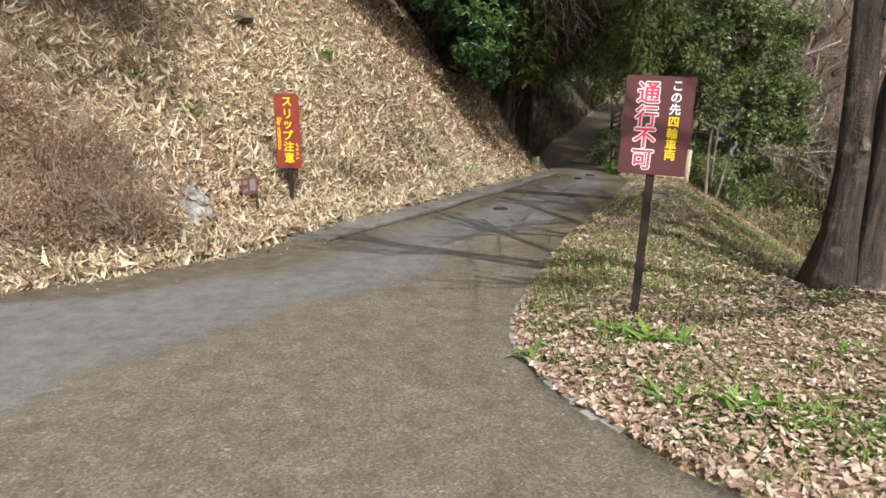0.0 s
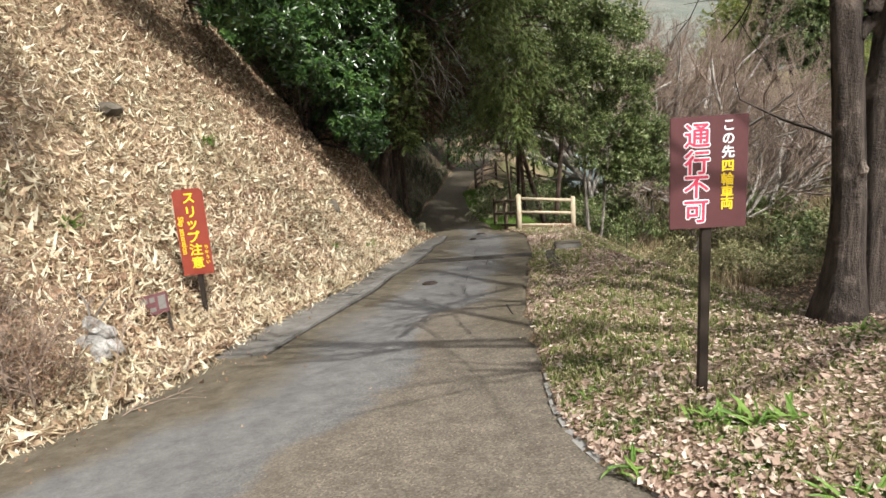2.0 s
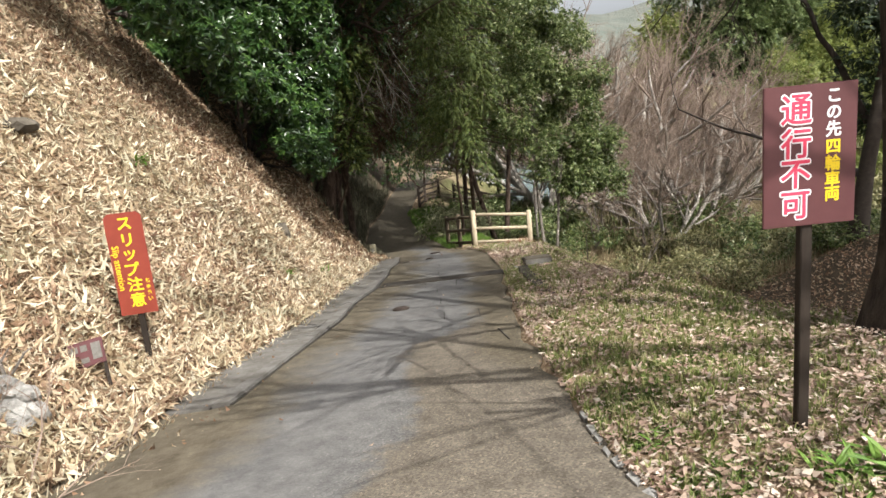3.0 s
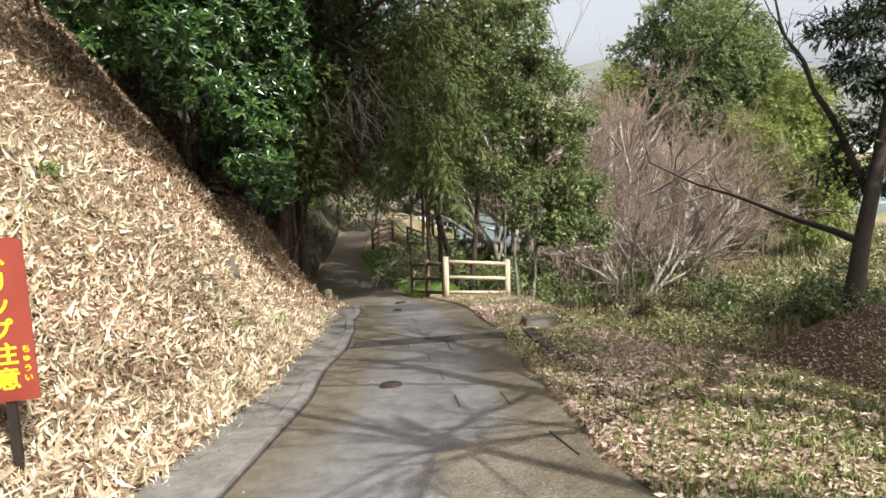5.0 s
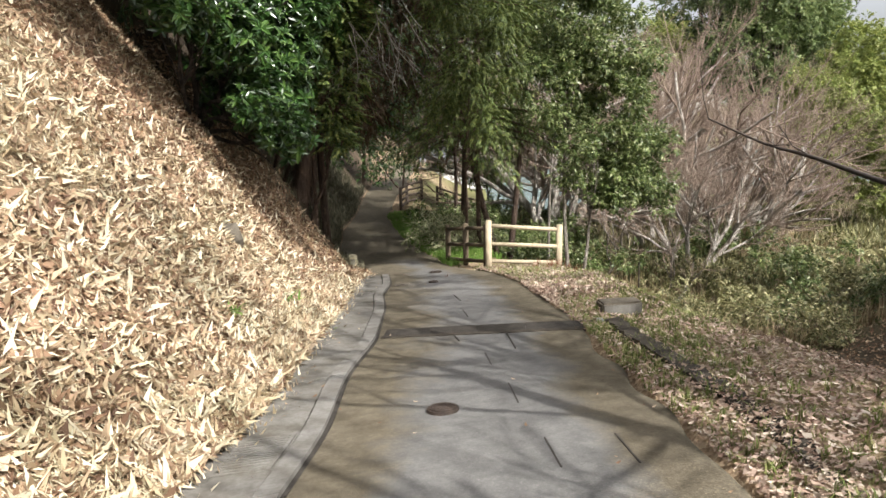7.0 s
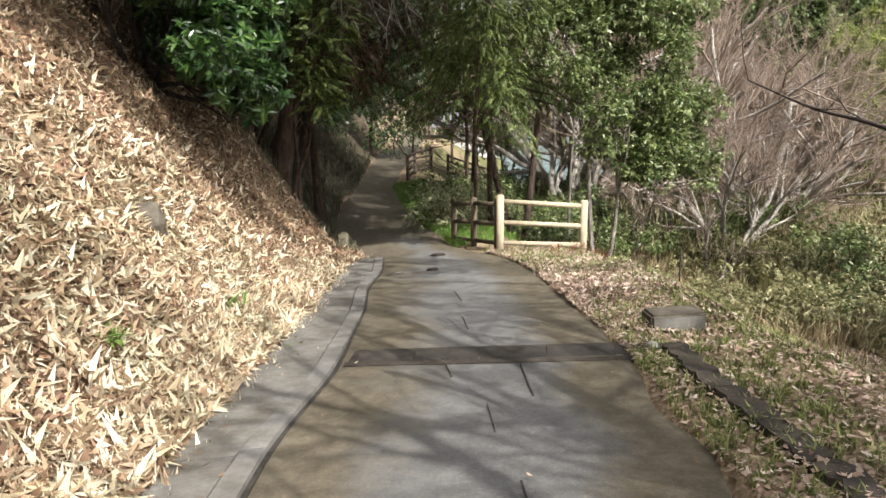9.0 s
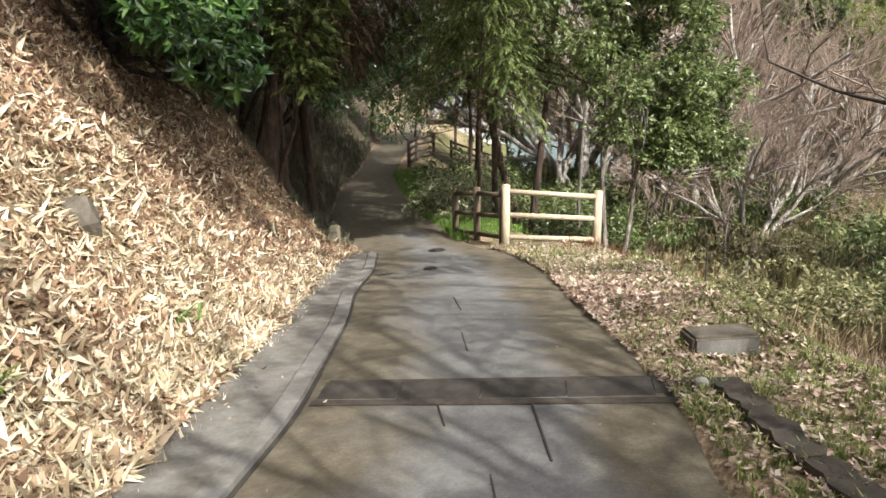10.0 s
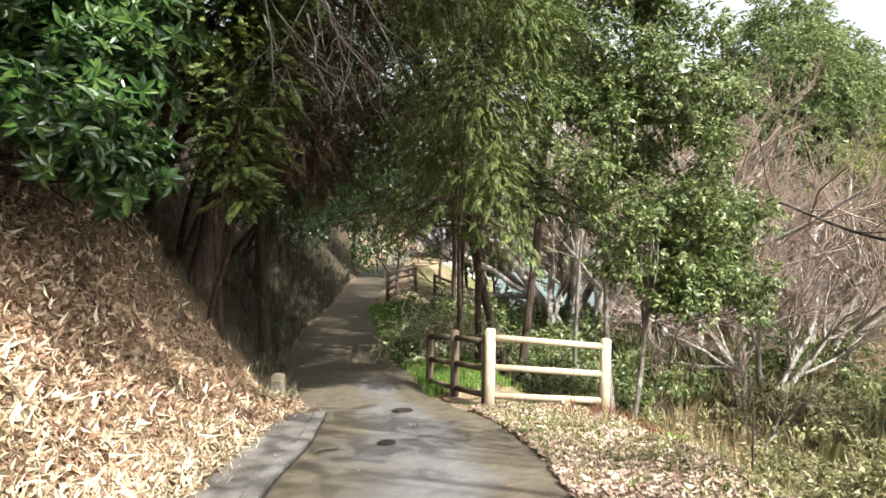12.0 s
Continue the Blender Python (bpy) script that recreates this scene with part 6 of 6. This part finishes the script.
def dead_bush(x, y, clumps, n, seed, label, leaf_mat_, twigs=9):
    z = on_ground(x, y)
    t = empty("dead_bush", x, y, z, label=label, category="bush")
    rng = np.random.default_rng(seed)
    o = np.array([x, y, z])
    limbs = []
    for c in clumps:
        for _ in range(twigs):
            bx, by = c[0] + rng.normal(0, 0.2), c[1] + rng.normal(0, 0.2)
            base = np.array([bx, by, on_ground(bx, by) - 0.05]) - o
            grow(base, (rng.normal(0, 0.45), rng.normal(0, 0.45) - 0.15, 1), 0.7, 0.008, 3, rng, 0.3, 0.05, (3, 4), 0.62, limbs, 5, 0.8)
    v, f = tube_arrays([(p, r_) for p, r_, _ in limbs], 3)
    part_np("twig_mass", v, f, M_TWIG, t)
    cl = [tuple(np.array(c[:3]) - o) + tuple(c[3:]) for c in clumps]
    p, d = crown_points(cl, n, rng, 0.35)
    v, f = scatter(chip_t(0.3, 0.3), p, rotations(n, 1.0, rng=rng), rng.uniform(0.025, 0.06, n))
    part_np("withered_leaves", v, f, leaf_mat_, t)


def on_bank(x, y, up, rx, ry, rz):
    return (x, y, on_ground(x, y) + up, rx, ry, rz)


dead_bush(-3.3, 6.0, [on_bank(-3.0, 5.95, 0.28, 0.42, 0.4, 0.42), on_bank(-3.45, 5.95, 0.3, 0.5, 0.45, 0.45), on_bank(-3.9, 6.0, 0.3, 0.5, 0.5, 0.5), on_bank(-2.72, 6.02, 0.2, 0.32, 0.3, 0.32), on_bank(-3.4, 5.5, 0.25, 0.5, 0.35, 0.36), on_bank(-4.4, 5.8, 0.3, 0.6, 0.5, 0.5), on_bank(-4.0, 5.3, 0.25, 0.5, 0.4, 0.4), on_bank(-3.3, 6.4, 0.2, 0.4, 0.35, 0.4)], 20000, 5, "large twiggy dead bush with withered brown leaves", M_BUSH_BROWN)
# upper bush, with leaves coloured as they look in shade
dead_bush(-4.3, 8.0, [on_bank(-4.3, 8.0, 0.3, 0.55, 0.45, 0.5), on_bank(-3.75, 8.15, 0.25, 0.45, 0.4, 0.45), on_bank(-4.8, 8.0, 0.3, 0.55, 0.45, 0.5), on_bank(-4.2, 7.5, 0.2, 0.5, 0.4, 0.4), on_bank(-5.0, 7.5, 0.3, 0.6, 0.5, 0.5)], 9000, 6, "brown bush of bare twigs up the bank, darkened for shade", M_BUSH_SHADE, 12)

# dark green scrub down the bank and by the gate
for k, (x, y, r_, mat, size, n, nm, lab) in enumerate((
        (8.7, 18.2, 0.75, M_SCRUB, 0.17, 1100, "dry_bush", "twiggy olive dry bush below the evergreen"),
        (9.7, 17.7, 0.7, M_SCRUB, 0.17, 900, "dry_bush", "twiggy olive dry bush below the evergreen"),
        (11.2, 16.0, 1.0, M_SCRUB, 0.2, 1000, "green_scrub", "low dark green leafy scrub on the bank"),
        (12.8, 17.2, 1.1, M_OAK, 0.22, 1000, "green_scrub", "low dark green leafy scrub on the bank"),
        (10.4, 18.0, 0.9, M_SCRUB, 0.2, 800, "green_scrub", "low dark green leafy scrub on the bank"),
        (14.5, 18.5, 1.2, M_SCRUB, 0.25, 900, "green_scrub", "olive dry scrub on the terrace"),
        (16.5, 21.0, 1.3, M_OAK, 0.3, 900, "green_scrub", "low dark green leafy scrub on the terrace"),
        (9.0, 17.2, 0.8, M_SCRUB, 0.2, 800, "green_scrub", "low dark green leafy scrub on the bank"),
        (15.5, 16.0, 1.3, M_OAK, 0.26, 1000, "green_scrub", "low dark green leafy scrub on the terrace"),
        (18.5, 20.5, 1.5, M_SCRUB, 0.3, 1100, "green_scrub", "olive dry scrub on the terrace"),
        (21.5, 19.5, 1.6, M_SCRUB, 0.32, 1000, "green_scrub", "low dark green leafy scrub on the terrace"),
        (24.5, 20.5, 1.8, M_SCRUB, 0.34, 1100, "green_scrub", "olive dry scrub on the terrace"),
        (13.5, 21.0, 1.1, M_SCRUB, 0.24, 900, "green_scrub", "low dark green leafy scrub on the terrace"),
        (16.2, 24.0, 1.4, M_OAK, 0.3, 900, "green_scrub", "low dark green leafy scrub on the terrace"),
        (27.5, 22.0, 1.9, M_SCRUB, 0.36, 1200, "green_scrub", "olive dry scrub on the terrace"),
        (8.6, 22.0, 1.0, M_OAK, 0.24, 1000, "dark_scrub", "dark leafy undergrowth behind the fence"),
        (8.3, 24.4, 1.1, M_OAK, 0.24, 1000, "dark_scrub", "dark leafy undergrowth behind the fence"),
        (9.6, 26.6, 1.3, M_OAK, 0.28, 1100, "dark_scrub", "dark leafy undergrowth below the lane"),
        (10.8, 24.2, 1.3, M_OAK, 0.28, 1000, "dark_scrub", "dark leafy undergrowth below the lane"),
        (8.9, 29.4, 1.2, M_OAK, 0.28, 1000, "dark_scrub", "dark leafy undergrowth below the lane"),
        (11.6, 28.2, 1.5, M_OAK, 0.32, 1100, "dark_scrub", "dark leafy undergrowth below the lane"),
        (10.4, 32.0, 1.3, M_OAK, 0.32, 1000, "dark_scrub", "dark leafy undergrowth below the lane"),
        (12.6, 32.6, 1.6, M_OAK, 0.34, 1000, "dark_scrub", "dark leafy undergrowth below the lane"),
        (6.25, 22.9, 0.72, M_VARIEGATED_SUN, 0.16, 1200, "pale_shrub", "pale-leaved shrub by the shaded lane, lightened for sun"),
        (6.75, 24.6, 0.66, M_VARIEGATED_SUN, 0.17, 900, "pale_shrub", "pale-leaved shrub by the shaded lane, lightened for sun"))):
    zz = on_ground(x, y)
    leafy(nm, x, y, loose_crown([(x, y, zz + 0.35 * r_, 1.25 * r_, 1.0 * r_, 0.5 * r_)], 16, 900 + k), int(n * 1.1), "leaf", size, mat, lab, 400 + k, 3, M_TWIG, "scrub on the river bank", 0.02, "shrub", 0.45)

# pale bare saplings at the foot of the bank
for k, (x, y, h_, s_) in enumerate(((8.8, 18.9, 1.8, 0.9), (10.8, 20.2, 3.2, 0.8), (12.2, 21.5, 3.6, 0.9), (11.2, 18.8, 2.2, 0.9), (13.4, 23.5, 4.2, 0.8), (11.8, 24.5, 4.4, 0.8))):
    bare_tree(x, y, h_, 500 + k, M_TWIG, "thin leafless sapling with pale crooked stems", 3, "bare_sapling", 1, 0.8, s_, "saplings below the fence")
fl = empty("fallen_log", 14.6, 19.6, on_ground(14.6, 19.6) + 0.15, 25, label="dark rotting log lying in the terrace scrub", category="log")
v, f = tube_arrays([([(-1.6, 0, 0.05), (-0.6, 0.08, 0.12), (0.5, 0.0, 0.1), (1.5, -0.1, 0.02)], [0.16, 0.19, 0.18, 0.13])], 10)
part_np("trunk", v, f, M_BARK_CEDAR, fl, smooth=True)
stk = empty("thin_stake", 7.1, 16.2, on_ground(7.1, 16.2), label="thin dark upright stake in dead grass", category="stake")
v, f = tube_arrays([([(0, 0, -0.3), (0.01, 0, 0.4), (0, 0.01, 0.9)], [0.014, 0.013, 0.01])], 6)
part_np("stem", v, f, M_TWIG_DARK, stk)
